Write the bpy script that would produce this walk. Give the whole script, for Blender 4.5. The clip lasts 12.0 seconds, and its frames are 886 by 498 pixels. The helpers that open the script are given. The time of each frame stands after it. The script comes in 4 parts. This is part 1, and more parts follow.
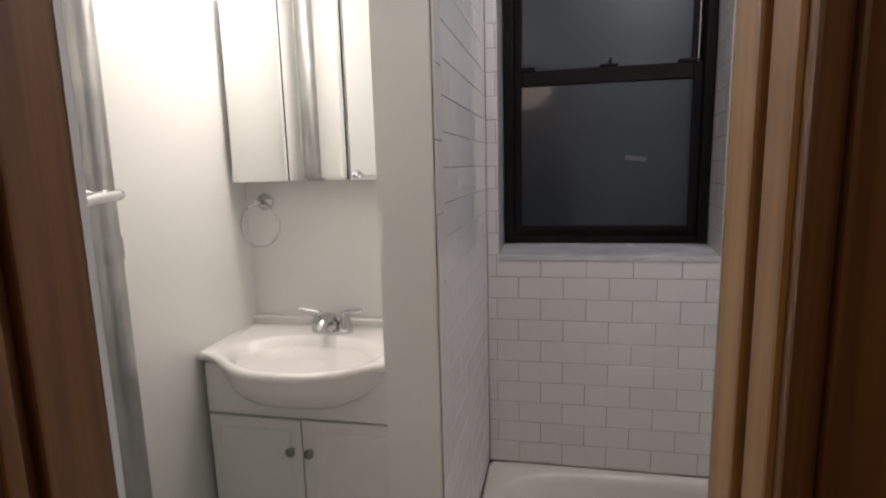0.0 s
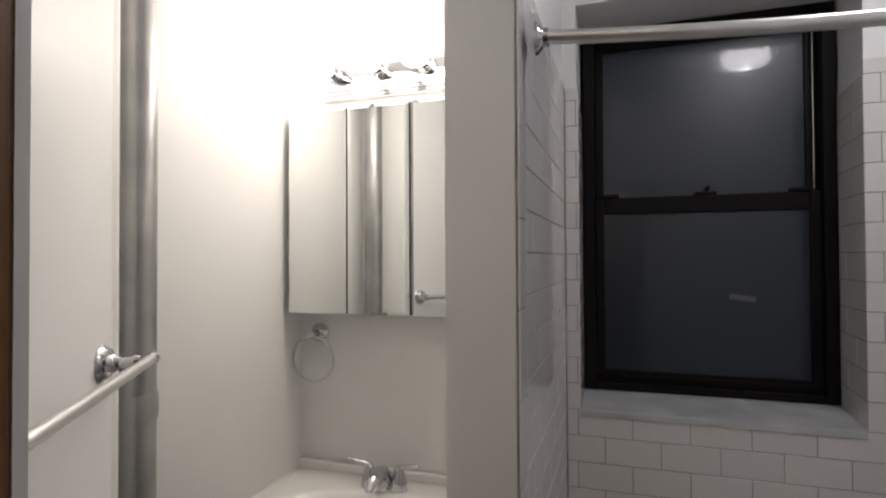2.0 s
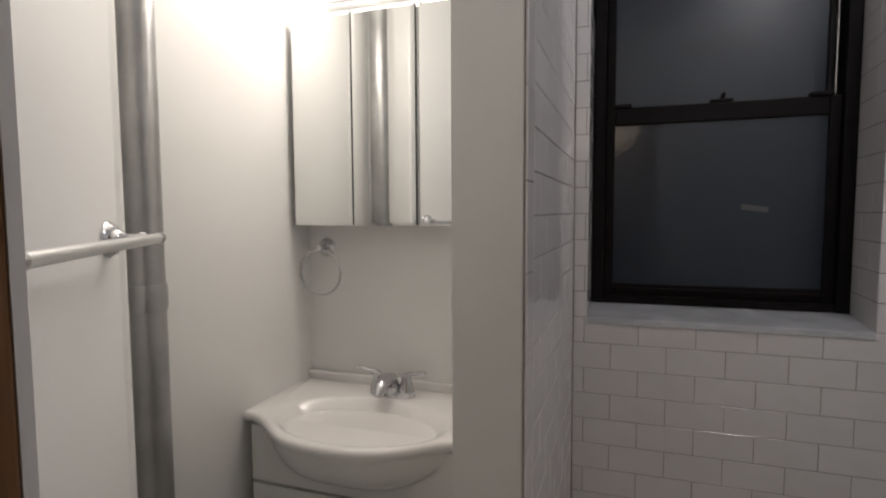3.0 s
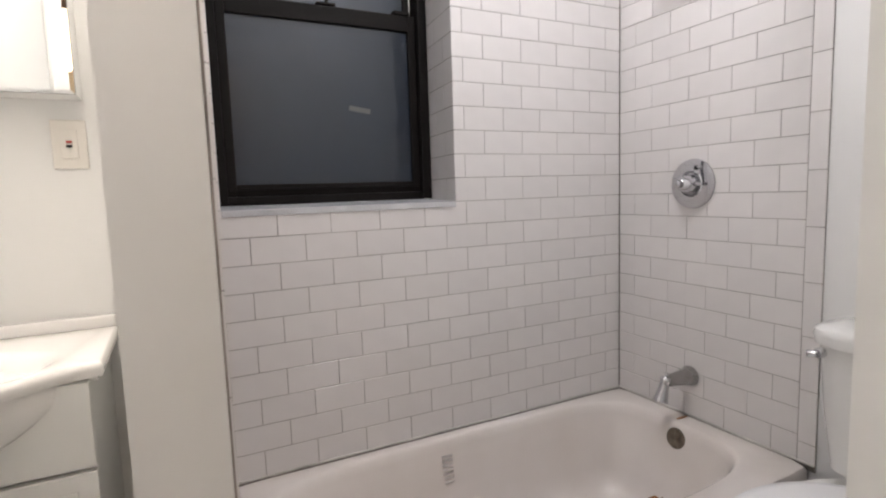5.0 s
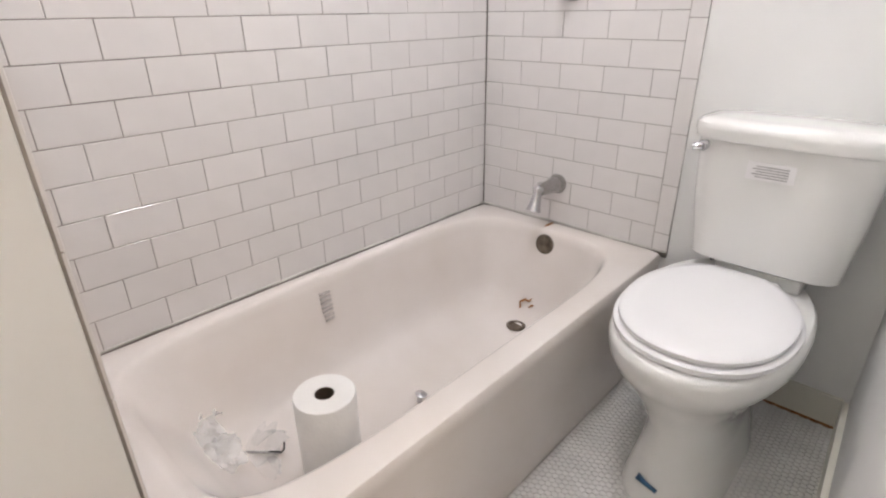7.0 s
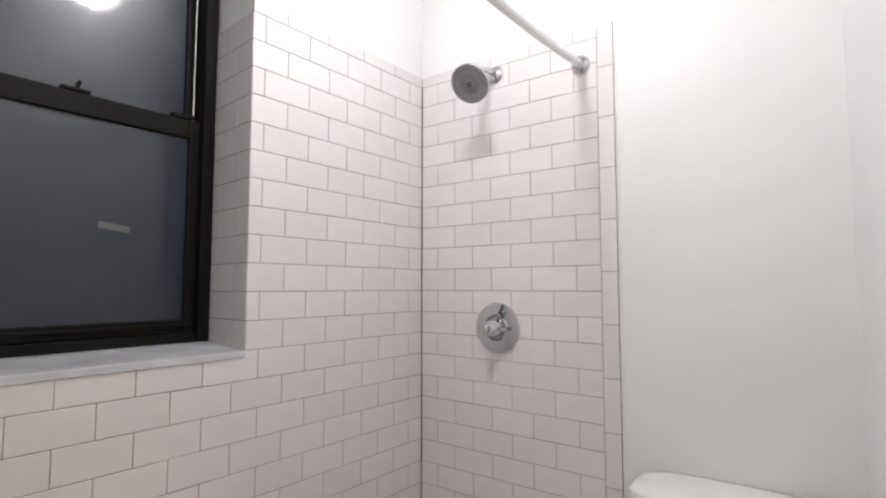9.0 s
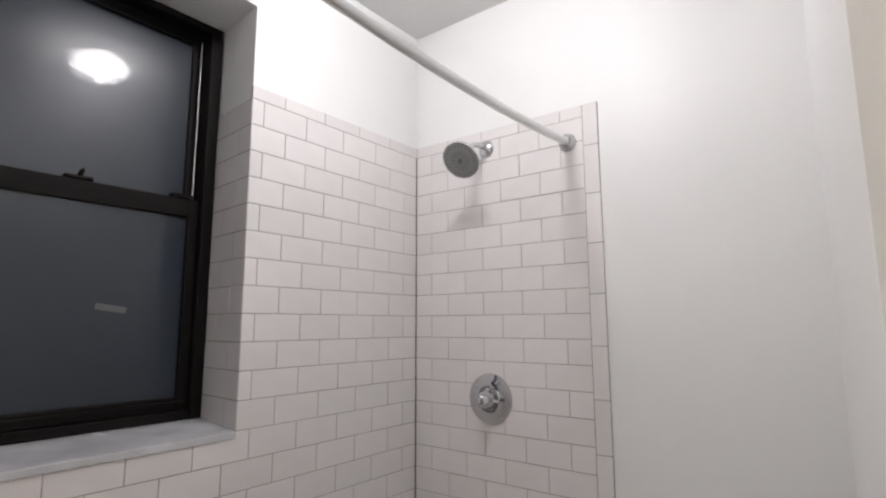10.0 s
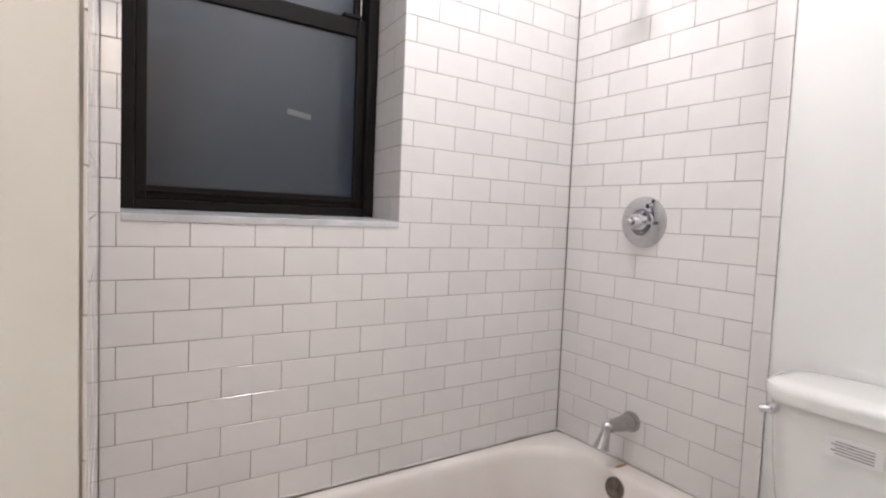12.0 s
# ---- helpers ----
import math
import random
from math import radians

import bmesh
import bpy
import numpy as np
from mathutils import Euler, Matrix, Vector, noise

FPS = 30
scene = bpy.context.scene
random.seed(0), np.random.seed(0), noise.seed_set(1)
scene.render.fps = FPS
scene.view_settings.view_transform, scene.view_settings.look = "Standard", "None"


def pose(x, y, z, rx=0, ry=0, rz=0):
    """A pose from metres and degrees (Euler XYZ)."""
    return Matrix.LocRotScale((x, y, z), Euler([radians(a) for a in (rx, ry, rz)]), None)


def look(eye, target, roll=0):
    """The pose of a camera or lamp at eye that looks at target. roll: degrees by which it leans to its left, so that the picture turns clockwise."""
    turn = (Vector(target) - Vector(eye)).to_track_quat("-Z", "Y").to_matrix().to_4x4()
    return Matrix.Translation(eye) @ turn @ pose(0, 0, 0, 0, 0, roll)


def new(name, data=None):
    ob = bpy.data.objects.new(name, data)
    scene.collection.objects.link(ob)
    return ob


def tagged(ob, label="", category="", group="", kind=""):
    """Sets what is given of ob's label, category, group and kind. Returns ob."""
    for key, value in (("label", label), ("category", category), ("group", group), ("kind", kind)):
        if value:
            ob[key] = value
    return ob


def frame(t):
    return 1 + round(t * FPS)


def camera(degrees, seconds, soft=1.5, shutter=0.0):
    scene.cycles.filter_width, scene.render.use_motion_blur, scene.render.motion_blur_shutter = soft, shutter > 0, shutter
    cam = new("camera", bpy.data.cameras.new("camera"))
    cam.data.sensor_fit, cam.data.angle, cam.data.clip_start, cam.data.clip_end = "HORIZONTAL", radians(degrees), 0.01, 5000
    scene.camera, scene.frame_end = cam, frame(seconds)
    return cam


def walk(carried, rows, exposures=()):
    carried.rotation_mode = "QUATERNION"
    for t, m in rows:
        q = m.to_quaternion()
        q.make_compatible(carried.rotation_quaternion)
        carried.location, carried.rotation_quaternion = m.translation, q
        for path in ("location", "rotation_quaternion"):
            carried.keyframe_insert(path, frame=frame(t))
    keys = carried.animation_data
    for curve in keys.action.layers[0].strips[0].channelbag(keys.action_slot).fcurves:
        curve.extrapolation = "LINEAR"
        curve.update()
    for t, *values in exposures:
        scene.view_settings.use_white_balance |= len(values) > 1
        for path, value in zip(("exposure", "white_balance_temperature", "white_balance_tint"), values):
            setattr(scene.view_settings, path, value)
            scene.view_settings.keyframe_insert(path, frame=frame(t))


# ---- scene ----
cam = camera(80.0, 12.0, soft=2.2)
EXPOSURES = [(0.0, -0.30), (0.5, -0.68), (1.0, -0.80), (1.5, -0.86), (2.7, -0.95), (4.3, 0.14), (5.0, 0.55), (5.5, 0.86), (6.0, 0.95), (6.7, 1.14), (8.3, 1.12), (8.5, 1.02), (9.0, 0.50), (9.5, 0.08), (10.0, 0.08), (10.5, 0.30), (11.0, 0.50), (11.5, 0.84), (12.0, 0.94)]
PATH = [
    (0, (-1.281, -1.845, 1.476), (-1.675, 0.091, 1.166), -1.5),
    (0.3, (-1.334, -1.81, 1.427), (-1.921, 0.085, 1.177), -1.3),
    (0.5, (-1.353, -1.787, 1.483), (-2.041, 0.077, 1.252), -1.0),
    (0.8, (-1.373, -1.732, 1.515), (-2.07, 0.139, 1.399), -0.3),
    (1, (-1.359, -1.689, 1.531), (-2.017, 0.199, 1.466), -0.5),
    (1.5, (-1.363, -1.657, 1.586), (-2.001, 0.238, 1.592), -0.2),
    (2, (-1.364, -1.648, 1.62), (-1.971, 0.258, 1.652), -0.3),
    (2.5, (-1.366, -1.636, 1.59), (-1.979, 0.268, 1.599), 0.1),
    (2.7, (-1.357, -1.634, 1.55), (-1.998, 0.259, 1.496), 0.1),
    (4.3, (-1.508, -1.655, 1.243), (-1.547, 0.326, 0.976), -1.0),
    (4.5, (-1.535, -1.632, 1.237), (-1.257, 0.337, 1.022), -1.4),
    (5, (-1.561, -1.556, 1.189), (-0.673, 0.224, 0.978), -1.9),
    (5.5, (-1.567, -1.398, 1.137), (-0.277, 0.118, 0.944), -1.8),
    (6, (-1.603, -1.313, 1.103), (-0.174, 0.055, 0.809), -1.6),
    (6.5, (-1.579, -1.274, 1.093), (-0.224, -0.012, 0.337), -1.0),
    (6.7, (-1.589, -1.27, 1.08), (-0.277, -0.016, 0.238), -1.1),
    (8.3, (-1.549, -1.28, 1.189), (-0.016, -0.041, 0.851), 1.4),
    (8.5, (-1.539, -1.285, 1.204), (0.017, -0.046, 0.996), 0.9),
    (9, (-1.535, -1.28, 1.329), (0.047, -0.065, 1.472), 0.0),
    (9.5, (-1.54, -1.302, 1.395), (0.032, -0.105, 1.708), -0.3),
    (10, (-1.544, -1.332, 1.439), (0.019, -0.117, 1.723), -0.2),
    (10.5, (-1.507, -1.368, 1.4), (-0.254, 0.191, 1.402), 0.7),
    (11, (-1.503, -1.36, 1.35), (-0.235, 0.186, 1.28), 0.1),
    (11.5, (-1.491, -1.397, 1.284), (-0.281, 0.178, 1.043), 2.3),
    (12, (-1.504, -1.42, 1.18), (-0.403, 0.245, 1.061), 2.4),
]
walk(cam, [(t, look(eye, target, roll)) for t, eye, target, roll in PATH], EXPOSURES)

# world: a dark night outside, only faintly lit
world = bpy.data.worlds.new("world")
scene.world = world
world.use_nodes = True
world.node_tree.nodes["Background"].inputs[0].default_value = (0.02, 0.025, 0.035, 1)
world.node_tree.nodes["Background"].inputs[1].default_value = 0.3

BULB_W = 1.6
CEIL_W = 3.3


def lamp(name, kind, at, watts, size, color):
    data = bpy.data.lights.new(name, kind)
    data.energy, data.color = watts, color
    data.shadow_soft_size = size
    ob = new(name, data)
    ob.location = at
    return ob


BULB_X = (-2.255, -2.090, -1.925, -1.760)
BULB_Y, BULB_Z = -0.225, 2.243
CEIL_LAMP = (-0.745, -0.63, 2.540)
for bx in BULB_X:
    lamp("bulb_light", "POINT", (bx, BULB_Y, BULB_Z), BULB_W, 0.085, (1.0, 0.90, 0.835))
lamp("ceiling_light_source", "POINT", CEIL_LAMP, CEIL_W, 0.03, (0.972, 0.953, 1.035))
# unseen warm fill added in the hall to brighten the door woodwork
lamp("hall_fill_light", "POINT", (-1.5, -2.9, 2.3), 11.0, 0.3, (1.0, 0.8, 0.6))


# ---- materials ----
def material(name, base, rough=0.5, metal=0.0, vary=0.06, scale=6.0, bump=0.1, bump_scale=60.0, spec=0.5, coat=0.0, fine=0.0, dark=None):
    m = bpy.data.materials.new(name)
    m.use_nodes = True
    nt = m.node_tree
    b = nt.nodes["Principled BSDF"]
    b.inputs["Roughness"].default_value = rough
    b.inputs["Metallic"].default_value = metal
    b.inputs["Specular IOR Level"].default_value = spec
    b.inputs["Coat Weight"].default_value = coat
    co = nt.nodes.new("ShaderNodeTexCoord")
    n1 = nt.nodes.new("ShaderNodeTexNoise")
    n1.inputs["Scale"].default_value = scale
    n1.inputs["Detail"].default_value = 6
    n2 = nt.nodes.new("ShaderNodeTexNoise")
    n2.inputs["Scale"].default_value = bump_scale
    n2.inputs["Detail"].default_value = 4
    nt.links.new(co.outputs["Object"], n1.inputs["Vector"])
    nt.links.new(co.outputs["Object"], n2.inputs["Vector"])
    ramp = nt.nodes.new("ShaderNodeValToRGB")
    ramp.color_ramp.elements[0].position, ramp.color_ramp.elements[1].position = 0.3, 0.7
    low = dark or tuple(c * (1 - vary) for c in base)
    ramp.color_ramp.elements[0].color = (*low, 1)
    ramp.color_ramp.elements[1].color = (*[min(1, c * (1 + vary * 0.5)) for c in base], 1)
    nt.links.new(n1.outputs["Fac"], ramp.inputs["Fac"])
    nt.links.new(ramp.outputs["Color"], b.inputs["Base Color"])
    if bump:
        bm_ = nt.nodes.new("ShaderNodeBump")
        bm_.inputs["Strength"].default_value = bump
        bm_.inputs["Distance"].default_value = 0.002
        nt.links.new(n2.outputs["Fac"], bm_.inputs["Height"])
        nt.links.new(bm_.outputs["Normal"], b.inputs["Normal"])
    rr = nt.nodes.new("ShaderNodeMapRange")
    rr.inputs["To Min"].default_value, rr.inputs["To Max"].default_value = rough * 0.85, min(1, rough * 1.2)
    nt.links.new(n1.outputs["Fac"], rr.inputs["Value"])
    nt.links.new(rr.outputs["Result"], b.inputs["Roughness"])
    return m


def by_piece(m, amount=0.06, tint=(0.0, 0.0, 0.0)):
    """Vary a material a little from piece to piece."""
    nt = m.node_tree
    b = nt.nodes["Principled BSDF"]
    src = b.inputs["Base Color"].links[0].from_socket
    info = nt.nodes.new("ShaderNodeObjectInfo")
    rng = nt.nodes.new("ShaderNodeMapRange")
    rng.inputs["To Min"].default_value, rng.inputs["To Max"].default_value = 1 - amount, 1.0
    nt.links.new(info.outputs["Random"], rng.inputs["Value"])
    mix = nt.nodes.new("ShaderNodeVectorMath")
    mix.operation = "SCALE"
    nt.links.new(src, mix.inputs[0])
    nt.links.new(rng.outputs["Result"], mix.inputs["Scale"])
    nt.links.new(mix.outputs["Vector"], b.inputs["Base Color"])
    return m


def wood(name, light, dark, rough=0.35):
    m = material(name, light, rough, 0, 0.1, 3, 0.0, spec=0.5)
    nt = m.node_tree
    b = nt.nodes["Principled BSDF"]
    co = nt.nodes.new("ShaderNodeTexCoord")
    mp = nt.nodes.new("ShaderNodeMapping")
    mp.inputs["Scale"].default_value = (38, 38, 1.6)
    nt.links.new(co.outputs["Object"], mp.inputs["Vector"])
    n = nt.nodes.new("ShaderNodeTexNoise")
    n.inputs["Scale"].default_value, n.inputs["Detail"].default_value, n.inputs["Distortion"].default_value = 1.0, 8, 0.6
    nt.links.new(mp.outputs["Vector"], n.inputs["Vector"])
    r = nt.nodes.new("ShaderNodeValToRGB")
    r.color_ramp.elements[0].position, r.color_ramp.elements[1].position = 0.32, 0.68
    r.color_ramp.elements[0].color, r.color_ramp.elements[1].color = (*dark, 1), (*light, 1)
    nt.links.new(n.outputs["Fac"], r.inputs["Fac"])
    nt.links.new(r.outputs["Color"], b.inputs["Base Color"])
    bp = nt.nodes.new("ShaderNodeBump")
    bp.inputs["Strength"].default_value, bp.inputs["Distance"].default_value = 0.15, 0.001
    nt.links.new(n.outputs["Fac"], bp.inputs["Height"])
    nt.links.new(bp.outputs["Normal"], b.inputs["Normal"])
    return m


WALL = material("white wall paint", (0.80, 0.80, 0.79), 0.42, 0, 0.03, 2.0, 0.12, 25, spec=0.32)
CEILING = material("flat ceiling paint", (0.72, 0.72, 0.71), 0.7, 0, 0.04, 2.0, 0.1, 30)
TRIM = material("cream trim paint", (0.74, 0.72, 0.64), 0.35, 0, 0.05, 5, 0.1, 40)
TILE = by_piece(material("glazed white tile", (0.77, 0.745, 0.735), 0.09, 0, 0.04, 9, 0.05, 14, spec=0.5), 0.05)
GROUT = material("grey grout", (0.30, 0.272, 0.25), 0.9, 0, 0.5, 9, 0.3, 200)
FLOOR_TILE = by_piece(material("mosaic tile", (0.78, 0.77, 0.755), 0.25, 0, 0.1, 12, 0.05, 60), 0.08)
FLOOR_GROUT = material("dirty light grout", (0.64, 0.625, 0.60), 0.9, 0, 0.3, 7, 0.3, 200)
ENAMEL = material("tub enamel", (0.785, 0.74, 0.71), 0.14, 0, 0.03, 3.5, 0.02, 20, spec=0.5, coat=0.3, dark=(0.725, 0.67, 0.625))
CHINA = material("white vitreous china", (0.80, 0.80, 0.78), 0.08, 0, 0.02, 4, 0.01, 20, coat=0.4)
SEAT = material("white plastic seat", (0.86, 0.86, 0.87), 0.22, 0, 0.02, 4, 0.0)
MARBLE = material("cultured marble sink", (0.86, 0.845, 0.83), 0.10, 0, 0.02, 3, 0.0, coat=0.5)
CABINET = material("white laminate", (0.78, 0.78, 0.76), 0.3, 0, 0.03, 4, 0.02, 90)
CHROME = material("chrome", (0.62, 0.62, 0.64), 0.09, 1.0, 0.05, 20, 0.0)
NICKEL = material("dull nickel", (0.42, 0.41, 0.40), 0.22, 1.0, 0.1, 30, 0.02)
RODMETAL = material("satin rod metal", (0.72, 0.72, 0.72), 0.3, 0.85, 0.06, 20, 0.02)
BLACKWIN = material("black window frame paint", (0.008, 0.0065, 0.006), 0.55, 0, 0.3, 8, 0.15, 60, spec=0.14)
SILVER = material("silver painted pipe", (0.42, 0.42, 0.42), 0.33, 0.75, 0.22, 7, 0.35, 30)
SILL = material("grey white marble sill", (0.60, 0.61, 0.63), 0.25, 0, 0.22, 7, 0.05, 40)
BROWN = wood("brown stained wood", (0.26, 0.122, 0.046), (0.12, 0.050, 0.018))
# the jamb wood lightened, with the bathroom's light put into its colour
LIT_WOOD = wood("varnished wood in lit tone", (0.47, 0.265, 0.105), (0.27, 0.14, 0.052))
PLASTER = material("hall wall paint", (0.55, 0.47, 0.36), 0.6, 0, 0.08, 3, 0.1, 40)
HALL_FLOOR = wood("hall floor boards", (0.25, 0.13, 0.06), (0.12, 0.06, 0.03))
TARNISH = material("tarnished metal", (0.20, 0.165, 0.13), 0.38, 0.8, 0.5, 45, 0.1, 90)
SPRAY = material("grey spray face plastic", (0.27, 0.27, 0.275), 0.4, 0, 0.08, 20, 0.0)
OLD_GROUT = material("dark mildewed joint", (0.115, 0.10, 0.085), 0.9, 0, 0.5, 14, 0.3, 120)
MARK = material("pale grey worn marking", (0.62, 0.585, 0.565), 0.6, 0, 0.2, 90, 0.0)
RUBBER = material("grey rubber nozzles", (0.13, 0.13, 0.135), 0.5, 0, 0.1, 20, 0.0)
DARK = material("dark hole", (0.02, 0.02, 0.02), 0.7)
PAPER = material("toilet paper", (0.80, 0.79, 0.77), 0.95, 0, 0.04, 20, 0.5, 120)
CARD = material("brown card core", (0.10, 0.075, 0.055), 0.9)
PRINT = material("grey print", (0.42, 0.41, 0.41), 0.6, 0, 0.35, 90, 0.0)
LABEL = material("paper label", (0.84, 0.83, 0.83), 0.5)
STICK = material("grey adhesive strip", (0.13, 0.14, 0.15), 0.6)
BLUE = material("blue sticker", (0.05, 0.14, 0.26), 0.5, 0, 0.5, 60)
OUTLET = material("ivory outlet plastic", (0.74, 0.71, 0.66), 0.35)
RED = material("red button", (0.45, 0.05, 0.04), 0.4)
RUST = material("rust brown debris", (0.35, 0.16, 0.05), 0.8, 0, 0.5, 40)
CAULK = material("aged caulk", (0.66, 0.64, 0.60), 0.6, 0, 0.5, 6, 0.2, 60)


def plain(name, color, rough, metal=0.0, trans=0.0, emit=None, strength=0.0, alpha=1.0):
    m = bpy.data.materials.new(name)
    m.use_nodes = True
    b = m.node_tree.nodes["Principled BSDF"]
    b.inputs["Base Color"].default_value = (*color, 1)
    b.inputs["Roughness"].default_value, b.inputs["Metallic"].default_value = rough, metal
    b.inputs["Transmission Weight"].default_value = trans
    b.inputs["Alpha"].default_value = alpha
    if emit:
        b.inputs["Emission Color"].default_value, b.inputs["Emission Strength"].default_value = (*emit, 1), strength
    return m


MIRROR = plain("mirror", (0.80, 0.81, 0.80), 0.015, 1.0)
BULB = plain("lit bulb glass", (1, 1, 1), 0.3, emit=(1.0, 0.90, 0.80), strength=23)
DOME = plain("lit dome glass", (1, 1, 1), 0.3, emit=(1.0, 0.965, 0.99), strength=30)
THIN_FILM = plain("thin clear film", (0.92, 0.92, 0.91), 0.12, alpha=0.16)
FILM = plain("clear plastic film", (0.92, 0.92, 0.91), 0.12, alpha=0.36)
PANE = material("obscure glass", (0.013, 0.023, 0.040), 0.34, 0, 0.12, 3, 0.11, 60, spec=0.45, coat=0.65)
PANE.node_tree.nodes["Principled BSDF"].inputs["Transmission Weight"].default_value = 0.2
PANE.node_tree.nodes["Principled BSDF"].inputs["Coat Roughness"].default_value = 0.04
PANE.node_tree.nodes["Principled BSDF"].inputs["Coat IOR"].default_value = 1.5
PANE.node_tree.links.new(PANE.node_tree.nodes["Principled BSDF"].inputs["Normal"].links[0].from_socket, PANE.node_tree.nodes["Principled BSDF"].inputs["Coat Normal"])


# ---- mesh tools ----
def finish(bm, name, mat, parent=None, label="", smooth=False):
    bmesh.ops.recalc_face_normals(bm, faces=bm.faces)
    me = bpy.data.meshes.new(name)
    bm.to_mesh(me)
    bm.free()
    me.materials.append(mat)
    if smooth:
        me.polygons.foreach_set("use_smooth", [True] * len(me.polygons))
        me.set_sharp_from_angle(angle=radians(40))
    ob = new(name, me)
    if parent:
        ob.parent = parent
    return tagged(ob, label)


def part(name, bm, mat, parent, label="", smooth=False):
    return finish(bm, name, mat, parent, label, smooth)


def thing(name, at, label, category, group=""):
    e = new(name)
    e.empty_display_size = 0.05
    e.location = at
    return tagged(e, label, category, group)


def structure(name, bm, mat, smooth=False):
    return tagged(finish(bm, name, mat, None, "", smooth), kind="structure")


def add_box(bm, x0, x1, y0, y1, z0, z1, bevel=0.0, seg=2):
    r = bmesh.ops.create_cube(bm, size=1)
    vs = r["verts"]
    for v in vs:
        v.co = Vector(((x0 + x1) / 2 + v.co.x * (x1 - x0), (y0 + y1) / 2 + v.co.y * (y1 - y0), (z0 + z1) / 2 + v.co.z * (z1 - z0)))
    if bevel:
        es = list({e for v in vs for e in v.link_edges})
        bmesh.ops.bevel(bm, geom=es, offset=bevel, segments=seg, affect="EDGES", profile=0.6)
    return bm


def box(x0, x1, y0, y1, z0, z1, bevel=0.0, seg=2):
    return add_box(bmesh.new(), x0, x1, y0, y1, z0, z1, bevel, seg)


def loft(bm, rings, cap0=True, cap1=True, closed=True):
    """Join rings of points into a skin."""
    rows = [[bm.verts.new(p) for p in ring] for ring in rings]
    n = len(rows[0])
    for a, b in zip(rows, rows[1:]):
        for i in range(n if closed else n - 1):
            j = (i + 1) % n
            bm.faces.new((a[i], a[j], b[j], b[i]))
    if cap0:
        bm.faces.new(rows[0][::-1])
    if cap1:
        bm.faces.new(rows[-1])
    return bm


def lathe(profile, at, axis=(0, 0, 1), seg=32, bm=None):
    """Turn a profile of (radius, height) about an axis through a point."""
    bm = bm or bmesh.new()
    q = Vector((0, 0, 1)).rotation_difference(Vector(axis))
    rings = []
    for r, h in profile:
        rings.append([Vector(at) + q @ Vector((max(r, 1e-4) * math.cos(2 * math.pi * i / seg), max(r, 1e-4) * math.sin(2 * math.pi * i / seg), h)) for i in range(seg)])
    return loft(bm, rings)


def tube(points, radius, seg=16, bm=None, cap=True):
    """A round tube along points; radius may be a list."""
    bm = bm or bmesh.new()
    pts = [Vector(p) for p in points]
    rad = radius if isinstance(radius, (list, tuple)) else [radius] * len(pts)
    rings, up = [], None
    for i, p in enumerate(pts):
        d = (pts[min(i + 1, len(pts) - 1)] - pts[max(i - 1, 0)]).normalized()
        if up is None:
            up = d.orthogonal().normalized()
        up = (up - d * up.dot(d)).normalized()
        side = d.cross(up)
        rings.append([p + rad[i] * (math.cos(a) * up + math.sin(a) * side) for a in [2 * math.pi * k / seg for k in range(seg)]])
    return loft(bm, rings, cap, cap)


def arc(center, r, a0, a1, n, u, v):
    u, v, c = Vector(u), Vector(v), Vector(center)
    return [c + r * (math.cos(a0 + (a1 - a0) * i / (n - 1)) * u + math.sin(a0 + (a1 - a0) * i / (n - 1)) * v) for i in range(n)]


def oval(cx, cy, rx, ry, z, n=64, power=2.0):
    """A ring shaped between an ellipse and a rectangle."""
    out = []
    for i in range(n):
        a = 2 * math.pi * i / n
        c, s = math.cos(a), math.sin(a)
        k = (abs(c) ** power + abs(s) ** power) ** (-1 / power)
        out.append(Vector((cx + rx * k * c, cy + ry * k * s, z)))
    return out


# ---- measures of the room ----
TW, TH, TUB_Z = 0.1545, 0.078, 0.38
ROOM_L, ROOM_R, ROOM_Y = -2.47, 0.008, -1.345
CORNER_Y = -1.295
REV_R = -1.110
CEIL = 2.61
PART_X0, PART_X1, PART_Y = -1.640, -1.504, -0.762
WIN_L, WIN_R, WIN_B, WIN_T = -9.42 * TW, -4.73 * TW, TUB_Z + 10 * TH, 2.39
WIN_Y = 0.225
DOOR_L, DOOR_R, DOOR_T, DOOR_Y = -1.732, -1.150, 2.04, -1.50
CHASE_X, CHASE_Y = -2.30, -0.835

# ---- the large structure ----
floor = structure("floor", box(ROOM_L - 0.1, 0.12, DOOR_Y, 0.32, -0.1, -0.004), FLOOR_GROUT)
structure("ceiling", box(ROOM_L - 0.1, 0.12, DOOR_Y, 0.32, CEIL, CEIL + 0.1), CEILING)


def wall_window():
    bm = bmesh.new()
    y0, y1 = 0.008, 0.32
    add_box(bm, ROOM_L - 0.1, WIN_L - 0.006, y0, y1, -0.004, CEIL)
    loft(bm, [[Vector((WIN_R + 0.005, y0, z)), Vector((0.12, y0, z)), Vector((0.12, y1, z)), Vector((WIN_R + 0.031, y1, z))] for z in (-0.004, CEIL)])
    add_box(bm, WIN_L - 0.006, WIN_R + 0.031, y0 + 0.001, y1, -0.004, WIN_B - 0.02)
    add_box(bm, WIN_L - 0.006, WIN_R + 0.031, y0 + 0.0002, y1, WIN_T, CEIL)
    return structure("wall_window", bm, WALL)


